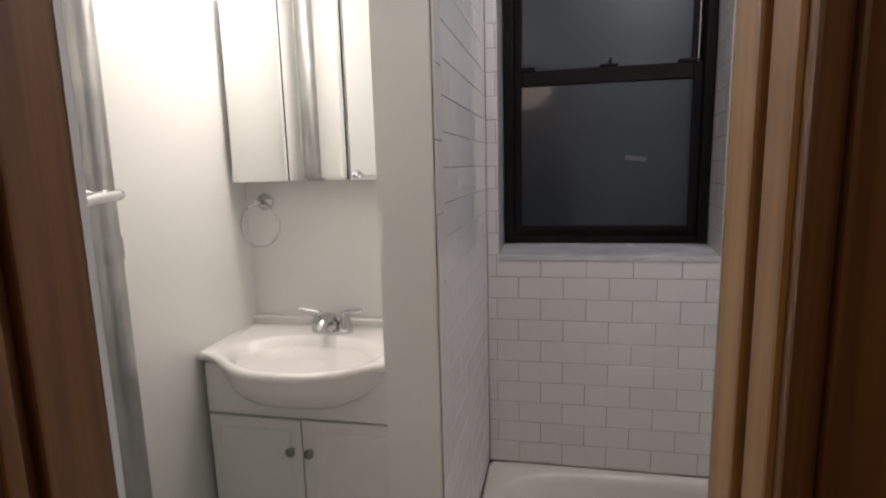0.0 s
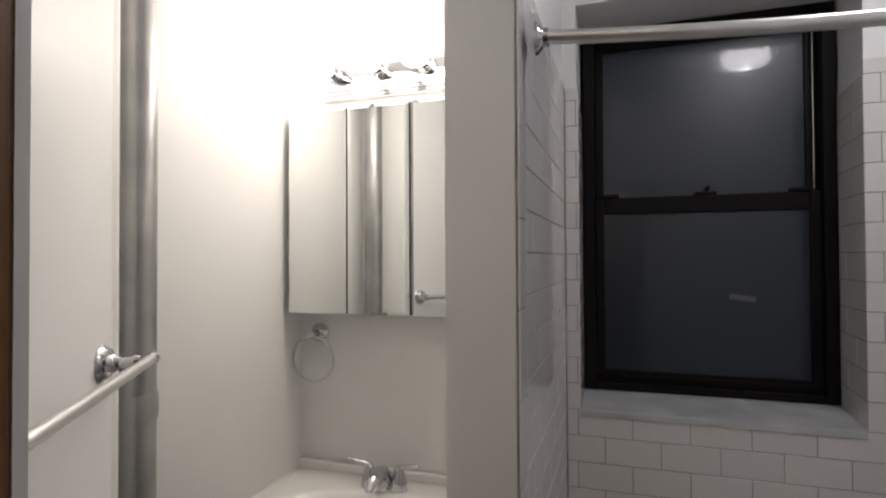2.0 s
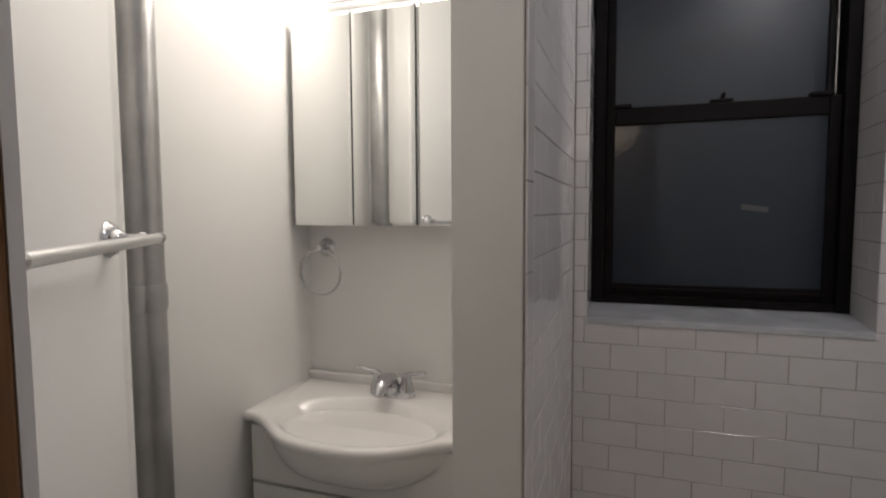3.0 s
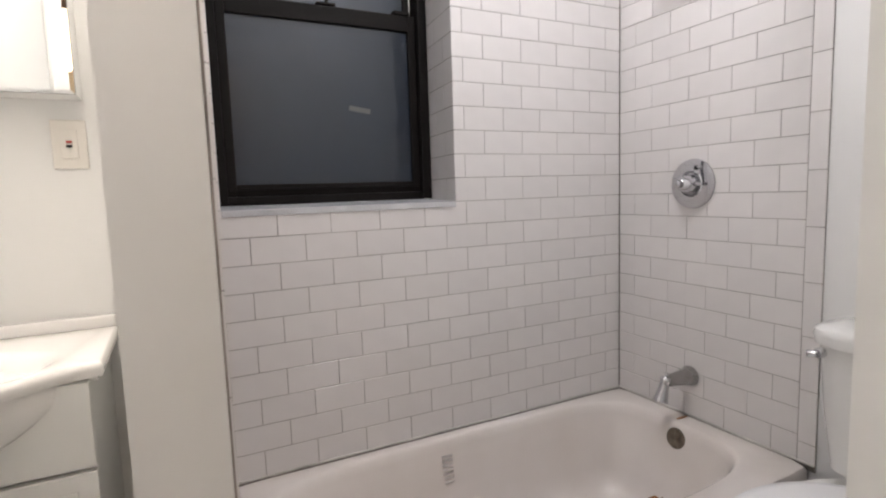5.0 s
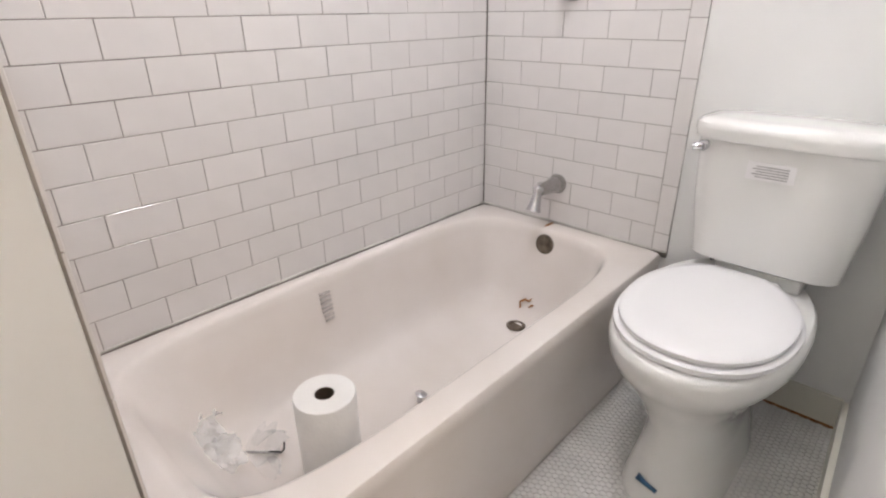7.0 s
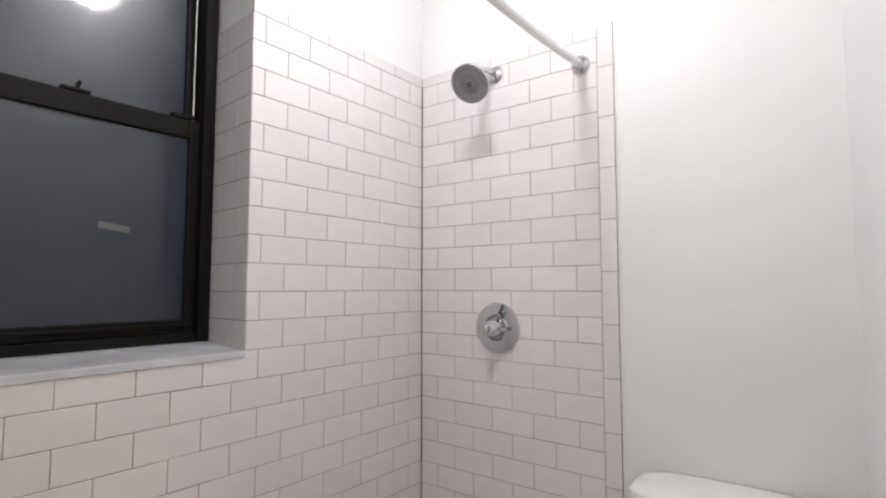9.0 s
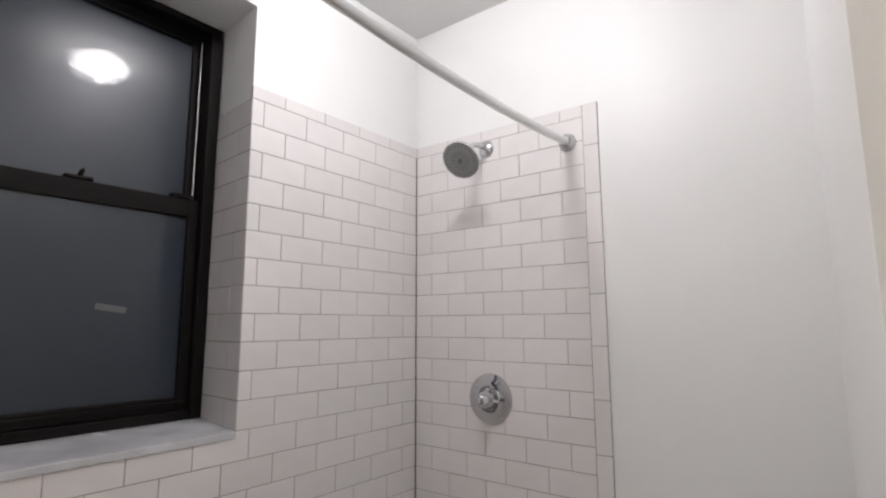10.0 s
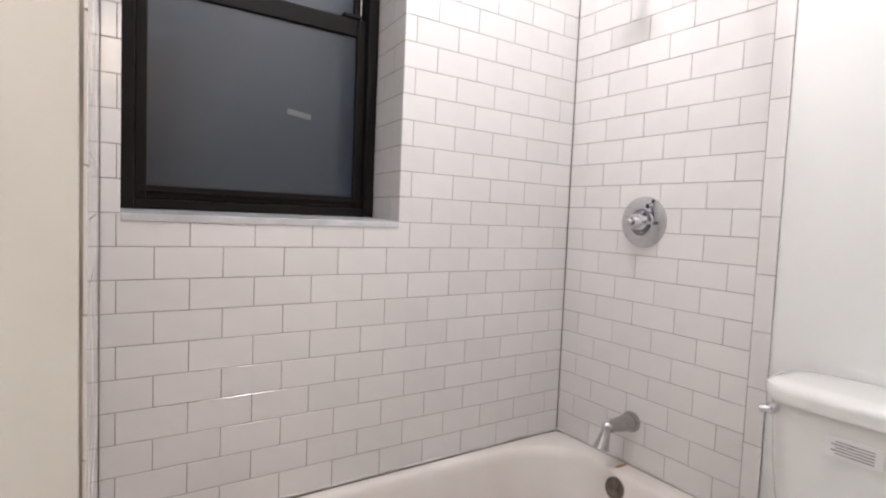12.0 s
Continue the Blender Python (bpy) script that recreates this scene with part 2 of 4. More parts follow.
wall_n = wall_window()
wall_e = structure("wall_shower", box(0.008, 0.12, DOOR_Y, 0.008, -0.004, CEIL), WALL)
structure("wall_left", loft(bmesh.new(), [[Vector((ROOM_L - 0.1, DOOR_Y, z)), Vector((ROOM_L - 0.001, DOOR_Y, z)), Vector((ROOM_L - 0.001, -0.83, z)), Vector((-2.423, 0.0095, z)), Vector((ROOM_L - 0.1, 0.0095, z))] for z in (-0.004, CEIL)]), WALL)
BOX_U, BOX_N, BOX_O = Vector((0.538, -0.843, 0)), Vector((0.843, 0.538, 0)), Vector((-2.235, -0.932, 0))


def chase_wall():
    """Skewed white wall boxed in beside the door, ending in a soft corner bead."""
    prof = [BOX_O + BOX_U * a + BOX_N * d for a, d in ((0.471, 0), (-0.045, 0), (-0.052, -0.0012), (-0.058, -0.0040), (-0.066, -0.0052), (-0.073, -0.0035), (-0.079, 0), (-0.084, 0.0012), (-0.092, 0.0010), (-0.097, -0.001), (-0.100, -0.006))]
    prof += [Vector((ROOM_L, -0.80, 0)), Vector((ROOM_L, -1.346, 0))]
    return structure("wall_chase", loft(bmesh.new(), [[v + Vector((0, 0, z)) for v in prof] for z in (-0.004, CEIL)]), WALL, True)


chase_wall()
PSKEW = math.atan(0.014 / 0.76)
part_wall = structure("wall_partition", loft(bmesh.new(), [[Vector(p + (z,)) for p in ((-1.642, PART_Y), (-1.5185, PART_Y), (-1.5175, PART_Y + 0.001), (-1.5035, 0.009), (-1.640, 0.009))] for z in (-0.004, CEIL)]), WALL)
bm = bmesh.new()
loft(bm, [[Vector(p + (z,)) for p in ((ROOM_L, DOOR_Y), (DOOR_L - 0.02, DOOR_Y), (DOOR_L - 0.02, -1.407), (DOOR_L, -1.407), (DOOR_L - 0.001, -1.3965), (-1.80, -1.392), (-1.97, ROOM_Y), (ROOM_L, ROOM_Y))] for z in (-0.004, CEIL)])
loft(bm, [[Vector(p + (z,)) for p in ((0.008, DOOR_Y), (DOOR_R + 0.02, DOOR_Y), (DOOR_R + 0.02, -1.407), (DOOR_R, -1.407), (REV_R, ROOM_Y), (0.008, CORNER_Y))] for z in (-0.004, CEIL)])
loft(bm, [[Vector(p + (z,)) for p in ((DOOR_L - 0.02, DOOR_Y), (DOOR_R + 0.02, DOOR_Y), (DOOR_R + 0.02, -1.407), (DOOR_R, -1.4071), (REV_R, ROOM_Y), (DOOR_L + 0.001, ROOM_Y), (DOOR_L + 0.001, -1.4071), (DOOR_L - 0.02, -1.407))] for z in (DOOR_T + 0.02, CEIL)])
structure("wall_door", bm, WALL)

# hall behind the camera
structure("hall_floor", box(-3.2, 0.6, -3.4, DOOR_Y, -0.1, -0.004), HALL_FLOOR)
structure("hall_ceiling", box(-3.2, 0.6, -3.4, DOOR_Y, 2.6, 2.7), CEILING)
structure("hall_wall_back", box(-3.2, 0.6, -3.5, -3.4, -0.1, 2.7), PLASTER)
structure("hall_wall_left", box(-3.3, -3.2, -3.5, DOOR_Y, -0.1, 2.7), PLASTER)
structure("hall_wall_right", box(0.6, 0.7, -3.5, DOOR_Y, -0.1, 2.7), PLASTER)
bm = bmesh.new()
add_box(bm, -3.2, DOOR_L - 0.02, DOOR_Y - 0.01, DOOR_Y, -0.004, 2.6)
add_box(bm, DOOR_R + 0.02, 0.6, DOOR_Y - 0.01, DOOR_Y, -0.004, 2.6)
add_box(bm, DOOR_L - 0.02, DOOR_R + 0.02, DOOR_Y - 0.01, DOOR_Y, DOOR_T + 0.02, 2.6)
structure("hall_wall_door", bm, PLASTER)


def door_frame():
    root = thing("door_frame", (0, 0, 0), "brown stained wooden door frame set in a white wall", "door frame")
    root["kind"] = "structure"
    for x, s in ((DOOR_L, -1), (DOOR_R, 1)):
        a, b = sorted((x, x + 0.02 * s))
        # right jamb takes the lightened wood: light from the room painted in
        wood_mat = LIT_WOOD if s > 0 else BROWN
        g = -1.457 if s > 0 else -1.478
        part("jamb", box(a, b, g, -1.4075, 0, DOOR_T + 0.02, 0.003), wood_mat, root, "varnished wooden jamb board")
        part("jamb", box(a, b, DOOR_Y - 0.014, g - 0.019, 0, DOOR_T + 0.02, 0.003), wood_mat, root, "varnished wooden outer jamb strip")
        a, b = sorted((x + 0.014 * s, x + 0.02 * s))
        part("rabbet", box(a, b, g - 0.0185, g - 0.0005, 0, DOOR_T + 0.02), BROWN, root, "dark recessed groove in the jamb")
        for w0, w1, d in (((0.0, 0.018, 0.014), (0.018, 0.075, 0.020), (0.075, 0.098, 0.032)) if s > 0 else ((0.0, 0.098, 0.006),)):
            a, b = sorted((x + (0.004 + w0) * s, x + (0.004 + w1) * s))
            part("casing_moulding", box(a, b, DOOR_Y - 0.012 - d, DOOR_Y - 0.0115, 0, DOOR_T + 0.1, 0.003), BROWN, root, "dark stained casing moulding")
    part("head_jamb", box(DOOR_L, DOOR_R, DOOR_Y - 0.012, -1.4075, DOOR_T, DOOR_T + 0.019), BROWN, root)
    part("head_casing", box(DOOR_L - 0.1, DOOR_R + 0.1, DOOR_Y - 0.03, DOOR_Y - 0.0115, DOOR_T + 0.1, DOOR_T + 0.2, 0.003), BROWN, root)
    return root


door_frame()


# ---- window ----
def window():
    root = thing("window_1", ((WIN_L + WIN_R) / 2, WIN_Y, WIN_B), "black painted double-hung sash window with obscure glass", "window")
    root["kind"] = "structure"
    m = Matrix.Translation(-root.location)

    def p(name, b, mat, label="", smooth=False):
        b.transform(m)
        return part(name, b, mat, root, label, smooth)
    y0 = WIN_Y
    x0, x1, z0, z1 = WIN_L + 0.004, WIN_R + 0.016, WIN_B + 0.012, WIN_T - 0.002
    b = bmesh.new()
    add_box(b, x0, x0 + 0.035, y0 - 0.01, y0 + 0.09, z0, z1, 0.003)
    add_box(b, x1 - 0.035, x1, y0 - 0.01, y0 + 0.09, z0, z1, 0.003)
    add_box(b, x0 + 0.035, x1 - 0.035, y0 - 0.01, y0 + 0.09, z1 - 0.020, z1, 0.003)
    add_box(b, x0 + 0.035, x1 - 0.035, y0 - 0.004, y0 + 0.09, z0, z0 + 0.025, 0.003)
    p("window_frame", b, BLACKWIN)
    mid = 1.779
    a0, a1 = x0 + 0.036, x1 - 0.036
    for nm, ya, za, zb, rail0, rail1 in (("lower_sash", y0 + 0.012, z0 + 0.026, mid + 0.040, 0.038, 0.056), ("upper_sash", y0 + 0.045, mid - 0.012, z1 - 0.021, 0.034, 0.034)):
        b = bmesh.new()
        add_box(b, a0, a0 + 0.029, ya, ya + 0.03, za, zb, 0.004)
        add_box(b, a1 - 0.029, a1, ya, ya + 0.03, za, zb, 0.004)
        add_box(b, a0 + 0.029, a1 - 0.029, ya, ya + 0.03, za, za + rail0, 0.004)
        add_box(b, a0 + 0.029, a1 - 0.029, ya, ya + 0.03, zb - rail1, zb, 0.004)
        p(nm, b, BLACKWIN, "black painted sash")
        p("pane", box(a0 + 0.027, a1 - 0.027, ya + 0.012, ya + 0.018, za + rail0 - 0.002, zb - rail1 + 0.002), PANE, "dark obscure glass pane")
    b = bmesh.new()
    add_box(b, -1.103, -1.037, y0 + 0.008, y0 + 0.036, mid + 0.040, mid + 0.050, 0.004)
    tube([(-1.068, y0 + 0.02, mid + 0.046), (-1.066, y0 + 0.016, mid + 0.060), (-1.064, y0 + 0.008, mid + 0.066)], [0.007, 0.006, 0.005], 10, b)
    p("sash_latch", b, BLACKWIN, "black sash latch")
    b = bmesh.new()
    for cx in (a0 + 0.05, a1 - 0.05):
        add_box(b, cx - 0.03, cx + 0.03, y0 + 0.006, y0 + 0.040, mid + 0.040, mid + 0.052, 0.003)
    p("tilt_latch", b, BLACKWIN, "black tilt latch")
    b = bmesh.new()
    add_box(b, a0 + 0.01, a1 - 0.01, y0 + 0.004, y0 + 0.012, z0 + 0.045, z0 + 0.052, 0.002)
    p("lift_rail", b, BLACKWIN, "black lift rail")
    b = box(-0.038, 0.038, -0.0006, 0, -0.0085, 0.0085)
    b.transform(Matrix.Translation((-0.966, y0 + 0.0235, 1.486)) @ pose(0, 0, 0, 0, 8, 0))
    p("sticker", b, STICK, "small grey sticker on the glass")
    b = tube([(a1 - 0.012, y0 + 0.03, mid + 0.02), (a1 - 0.012, y0 + 0.03, z1 - 0.05)], 0.004, 8)
    p("sash_track", b, NICKEL, "bare metal sash track")


window()
# the sill is laid before the tiles
sill = structure("window_sill", loft(bmesh.new(), [[Vector((x, 0.0095, WIN_B)), Vector((x, WIN_Y + 0.012, WIN_B + 0.010)), Vector((x, WIN_Y + 0.012, WIN_B - 0.018)), Vector((x, 0.0095, WIN_B - 0.018))] for x in (WIN_L + 0.001, WIN_R + 0.016)]), SILL)
structure("window_sill_edge", box(WIN_L + 0.001, WIN_R - 0.001, -0.0035, 0.0095, WIN_B - 0.018, WIN_B, 0.002), SILL)
structure("night_backdrop", box(-3.2, 1.0, 1.6, 1.65, 0, 3.6), DARK)


# ---- bathroom fixtures ----
def bathtub():
    root = thing("bathtub", (-0.75, -0.37, 0), "cream white enamelled built-in bathtub, dusty inside", "bathtub")
    m = Matrix.Translation(-root.location)
    x0, x1, y0, y1 = -1.497, -0.004, -0.742, -0.003
    cx, cy = (x0 + x1) / 2, (y0 + y1) / 2
    ix, iy = -0.758, -0.356
    n = 96
    rings = [oval(cx, cy, (x1 - x0) / 2 - 0.0, (y1 - y0) / 2 - 0.0, 0.0, n, 40), oval(cx, cy, (x1 - x0) / 2, (y1 - y0) / 2, TUB_Z - 0.035, n, 40),
             oval(cx, cy, (x1 - x0) / 2 - 0.000, (y1 - y0) / 2 - 0.002, TUB_Z - 0.012, n, 40), oval(cx, cy, (x1 - x0) / 2 - 0.003, (y1 - y0) / 2 - 0.008, TUB_Z - 0.002, n, 40),
             oval(cx, cy, (x1 - x0) / 2 - 0.010, (y1 - y0) / 2 - 0.018, TUB_Z, n, 30)]
    for dx, dz, pw in ((0.0, 0.0, 5.0), (0.008, -0.003, 5.0), (0.016, -0.012, 5.0), (0.024, -0.035, 5.0), (0.045, -0.15, 4.6), (0.065, -0.23, 4.4), (0.085, -0.275, 4.2), (0.12, -0.302, 4.0), (0.17, -0.312, 3.8)):
        lean = max(0, -dz) * 0.45
        rings.append(oval(ix + lean * 0.4, iy, 0.684 - dx - lean * 0.5, 0.316 - dx * 0.85, TUB_Z + dz, n, pw))
    rings.append(oval(ix + 0.06, iy, 0.30, 0.10, TUB_Z - 0.316, n, 3))
    rings.append(oval(ix + 0.06, iy, 0.03, 0.01, TUB_Z - 0.318, n, 2))
    b = loft(bmesh.new(), rings)
    b.transform(m)
    part("shell", b, ENAMEL, root, "", True)

    def p(name, b, mat, label="", smooth=True):
        b.transform(m)
        return part(name, b, mat, root, label, smooth)
    p("overflow_plate", lathe([(0.0, 0.002), (0.034, 0.002), (0.037, 0.006), (0.034, 0.011), (0.02, 0.013), (0.0, 0.013)], (-0.096, -0.362, 0.330), (-1, 0, 0.12)), TARNISH, "tarnished round overflow plate")
    p("drain", lathe([(0.0, 0.0), (0.032, 0.0), (0.034, 0.004), (0.026, 0.006), (0.022, 0.001), (0.0, 0.001)], (-0.262, -0.367, 0.0692)), TARNISH, "tarnished round drain")
    b = bmesh.new()
    for i in range(7):
        z = 0.238 + i * 0.014
        y = -0.0655 - (0.33 - z) * 0.14
        add_box(b, -0.846 + (0.004 if i < 2 else 0), -0.810, y - 0.003, y + 0.003, z, z + 0.0065)
    p("wall_marking", b, MARK, "grey printed marking of fine lines", False)
    return root


bathtub()


def toilet():
    root = thing("toilet", (-0.35, -1.028, 0), "white two-piece toilet with closed lid beside the bathtub", "toilet")
    m = Matrix.Translation(-root.location)
    cy = -1.028

    def p(name, b, mat, label="", smooth=True):
        b.transform(m)
        return part(name, b, mat, root, label, smooth)
    rings = []
    for z, xb, xf, hw, pw in ((0.0, -0.10, -0.615, 0.118, 3.0), (0.02, -0.10, -0.612, 0.114, 3.0), (0.12, -0.10, -0.590, 0.096, 2.8), (0.20, -0.09, -0.580, 0.092, 2.6), (0.26, -0.07, -0.60, 0.116, 2.5),
                              (0.33, -0.05, -0.642, 0.165, 2.35), (0.365, -0.04, -0.676, 0.186, 2.25), (0.395, -0.04, -0.690, 0.198, 2.2), (0.420, -0.04, -0.692, 0.199, 2.2), (0.433, -0.04, -0.688, 0.196, 2.2), (0.439, -0.045, -0.680, 0.189, 2.2)):
        rings.append(oval((xb + xf) / 2, cy + (0.030 if z > 0.3 else 0.024 if z > 0.25 else 0.014), (xb - xf) / 2, hw, z, 48, pw))
    p("bowl", loft(bmesh.new(), rings), CHINA)

    def lid_rings(zs, grow):
        out = []
        for z, d in zs:
            ring = oval(-0.425, cy + 0.030, 0.246 + grow - d, 0.187 + grow - d, z, 56, 2.2)
            for v in ring:
                back = min(1, max(0, (v.x + 0.42) / 0.24))
                v.y = cy + 0.030 + (v.y - cy - 0.030) * (1 - 0.16 * back * back)
                if v.x > -0.22:
                    v.x = -0.22 + (v.x + 0.22) * 0.35
            out.append(ring)
        return out
    p("seat", loft(bmesh.new(), lid_rings(((0.441, 0.006), (0.444, 0.0), (0.455, 0.0), (0.459, 0.006)), 0.0)), SEAT, "white plastic toilet seat")
    p("seat_lid", loft(bmesh.new(), lid_rings(((0.4605, 0.006), (0.464, 0.0), (0.473, 0.0), (0.478, 0.006), (0.482, 0.03), (0.484, 0.08), (0.485, 0.15)), -0.010)), SEAT, "white closed seat lid")
    for dy in (-0.075, 0.075):
        p("hinge", lathe([(0, 0), (0.012, 0), (0.013, 0.02), (0.008, 0.03), (0, 0.03)], (-0.208, cy + 0.022 + dy, 0.440)), SEAT)
    t = []
    for z, x0, x1, hw in ((0.478, -0.035, -0.183, 0.155), (0.486, -0.025, -0.195, 0.170), (0.64, -0.02, -0.205, 0.190), (0.794, -0.015, -0.213, 0.200)):
        t.append(oval((x0 + x1) / 2, cy, (x0 - x1) / 2, hw, z, 64, 4.0))
    p("tank_foot", box(-0.17, -0.03, cy - 0.10, cy + 0.10, 0.40, 0.482, 0.01), CHINA, "china shelf under the tank")
    p("tank", loft(bmesh.new(), t), CHINA)
    t = []
    for z, g, pw in ((0.794, 0.0, 4.0), (0.797, 0.009, 3.8), (0.820, 0.013, 3.8), (0.832, 0.010, 3.8), (0.840, 0.000, 3.7), (0.844, -0.03, 3.6)):
        t.append(oval(-0.114, cy, 0.102 + g, 0.201 + g, z, 64, pw))
    p("tank_lid", loft(bmesh.new(), t), CHINA, "white tank lid")
    b = bmesh.new()
    lathe([(0, 0), (0.013, 0), (0.013, 0.012), (0.009, 0.018), (0, 0.018)], (-0.215, cy + 0.168, 0.781), (-1, 0, 0), 20, b)
    tube([(-0.232, cy + 0.168, 0.781), (-0.236, cy + 0.178, 0.780), (-0.236, cy + 0.186, 0.778)], [0.007, 0.008, 0.009], 12, b)
    p("flush_lever", b, CHROME, "chrome flush lever")
    b = box(-0.2140, -0.2095, cy - 0.035, cy + 0.065, 0.716, 0.758)
    lab = p("label", b, LABEL, "white paper label with tiny unreadable print", False)
    b = bmesh.new()
    for i in range(5):
        add_box(b, -0.2146, -0.2138, cy - 0.022, cy + (0.053 if i % 2 else 0.046), 0.7225 + i * 0.0062, 0.7255 + i * 0.0062)
    b.transform(m)
    part("print_line", b, PRINT, lab, "grey unreadable lines of print")
    p("bolt_nut", lathe([(0, 0), (0.006, 0), (0.006, 0.009), (0, 0.010)], (-0.165, cy + 0.110, 0.470)), DARK, "dark tank bolt")
    b = box(-0.609, -0.590, -0.026, 0.026, -0.0045, 0.0045, 0.0015)
    b.transform(Matrix.Translation((0, cy + 0.036, 0.062)) @ pose(0, 0, 0, 14, 0, 0))
    p("sticker", b, BLUE, "small blue sticker", False)
    return root


toilet()


def shower():
    y, z = -0.333, 2.065
    root = thing("shower", (-0.004, y, z), "round chrome shower head with grey nozzles on a bent arm", "shower")
    m = Matrix.Translation(-root.location)

    def p(name, b, mat, label="", smooth=True):
        b.transform(m)
        return part(name, b, mat, root, label, smooth)
    p("wall_flange", lathe([(0, 0), (0.03, 0), (0.031, 0.004), (0.022, 0.012), (0.012, 0.016), (0, 0.016)], (-0.0005, y, z), (-1, 0, 0)), CHROME)
    pts = [Vector((-0.010, y, z)), Vector((-0.05, y, z + 0.002)), Vector((-0.085, y, z - 0.008)), Vector((-0.11, y, z - 0.03)), Vector((-0.125, y - 0.004, z - 0.055))]
    p("arm", tube(pts, 0.010), CHROME, "chrome shower arm")
    ax = Vector((-0.78, -0.09, -0.62)).normalized()
    c = Vector((-0.134, y - 0.004, z - 0.056))
    p("ball_joint", lathe([(0, -0.008), (0.013, -0.008), (0.017, 0.0), (0.017, 0.012), (0.011, 0.02), (0, 0.02)], c, ax), CHROME)
    c2 = c + ax * 0.016
    p("head_body", lathe([(0, 0), (0.015, 0), (0.024, 0.010), (0.058, 0.020), (0.065, 0.026), (0.066, 0.034), (0.0625, 0.037), (0.060, 0.034), (0, 0.034)], c2, ax, 48), CHROME, "chrome shower head body")
    p("face", lathe([(0, 0.0342), (0.0600, 0.0342), (0.0600, 0.036), (0, 0.0365)], c2, ax, 48), SPRAY, "grey spray face")
    q = Vector((0, 0, 1)).rotation_difference(ax)
    b = bmesh.new()
    for r, k in ((0.016, 8), (0.023, 12), (0.030, 16), (0.050, 24)):
        for i in range(k):
            a = 2 * math.pi * i / k + r * 40
            lathe([(0.0026, 0.036), (0.0022, 0.0385), (0, 0.0386)], c2 + q @ Vector((r * math.cos(a), r * math.sin(a), 0)), ax, 6, b)
    lathe([(0, 0.036), (0.009, 0.036), (0.009, 0.040), (0, 0.041)], c2, ax, 20, b)
    p("nozzles", b, RUBBER, "dark rubber nozzles", False)


def shower_valve():
    y, z = -0.335, 1.192
    root = thing("shower_valve", (-0.001, y, z), "round chrome shower valve plate with lever handle", "shower valve")
    m = Matrix.Translation(-root.location)

    def p(name, b, mat, label="", smooth=True):
        b.transform(m)
        return part(name, b, mat, root, label, smooth)
    p("escutcheon", lathe([(0, 0), (0.080, 0), (0.084, 0.003), (0.082, 0.008), (0.066, 0.013), (0.045, 0.015), (0.042, 0.019), (0.038, 0.015), (0, 0.015)], (-0.0005, y, z), (-1, 0, 0), 48), CHROME, "round chrome plate")
    p("hub", lathe([(0, 0.014), (0.033, 0.014), (0.034, 0.03), (0.026, 0.045), (0.022, 0.062), (0.016, 0.068), (0, 0.069)], (-0.0005, y, z), (-1, 0, 0), 32), CHROME)
    b = tube([(-0.034, y - 0.020, z), (-0.036, y - 0.040, z - 0.001), (-0.037, y - 0.056, z - 0.002)], [0.0075, 0.006, 0.0065], 14)
    p("lever", b, CHROME, "chrome lever handle")
    p("hub_cap", lathe([(0, 0.0), (0.011, 0.0), (0.0135, 0.005), (0.013, 0.013), (0.008, 0.018), (0, 0.019)], (-0.066, y + 0.002, z), (-1, 0.15, 0), 20), CHROME, "small chrome cap on the hub")
    p("collar", lathe([(0.036, 0.0145), (0.0415, 0.0145), (0.0415, 0.0185), (0.036, 0.0185), (0.036, 0.0145)], (-0.0005, y, z), (-1, 0, 0), 40), RUBBER, "dark ring round the hub")
    p("tab", lathe([(0, 0.0), (0.0065, 0.0), (0.007, 0.010), (0.0045, 0.014), (0, 0.015)], (-0.010, y - 0.034, z + 0.055), (-1, 0, 0), 14), CHROME, "small chrome tab on the plate")
    b = lathe([(0, 0.012), (0.008, 0.012), (0.008, 0.0165), (0, 0.017)], (-0.0005, y - 0.02, z + 0.052), (-1, 0, 0), 16)
    p("index_mark", b, DARK, "dark slot in the plate")


def tub_spout():
    y, z = -0.335, 0.525
    root = thing("tub_spout", (-0.001, y, z), "chrome bathtub spout on the tiled wall", "tub spout")
    m = Matrix.Translation(-root.location)

    def p(name, b, mat, label="", smooth=True):
        b.transform(m)
        return part(name, b, mat, root, label, smooth)
    p("wall_flange", lathe([(0, 0), (0.034, 0), (0.035, 0.006), (0.030, 0.018), (0, 0.018)], (-0.0005, y, z), (-1, 0, 0)), NICKEL)
    p("body", tube([(-0.014, y, z), (-0.05, y, z + 0.001), (-0.095, y, z + 0.002), (-0.120, y, z + 0.000)], [0.030, 0.025, 0.021, 0.018], 24), NICKEL, "dull spout body")
    p("outlet_bell", lathe([(0, 0), (0.013, 0), (0.018, 0.006), (0.018, 0.016), (0.0155, 0.020), (0.0165, 0.040), (0.021, 0.066), (0.026, 0.086), (0.0235, 0.087), (0.015, 0.060), (0, 0.058)], (-0.120, y, z + 0.018), (-0.34, 0, -1)), CHROME, "flared chrome outlet")
    p("diverter_knob", lathe([(0, 0), (0.004, 0), (0.004, 0.008), (0.007, 0.010), (0.007, 0.017), (0, 0.019)], (-0.119, y, z + 0.014)), CHROME, "small diverter knob")


shower()
shower_valve()
tub_spout()


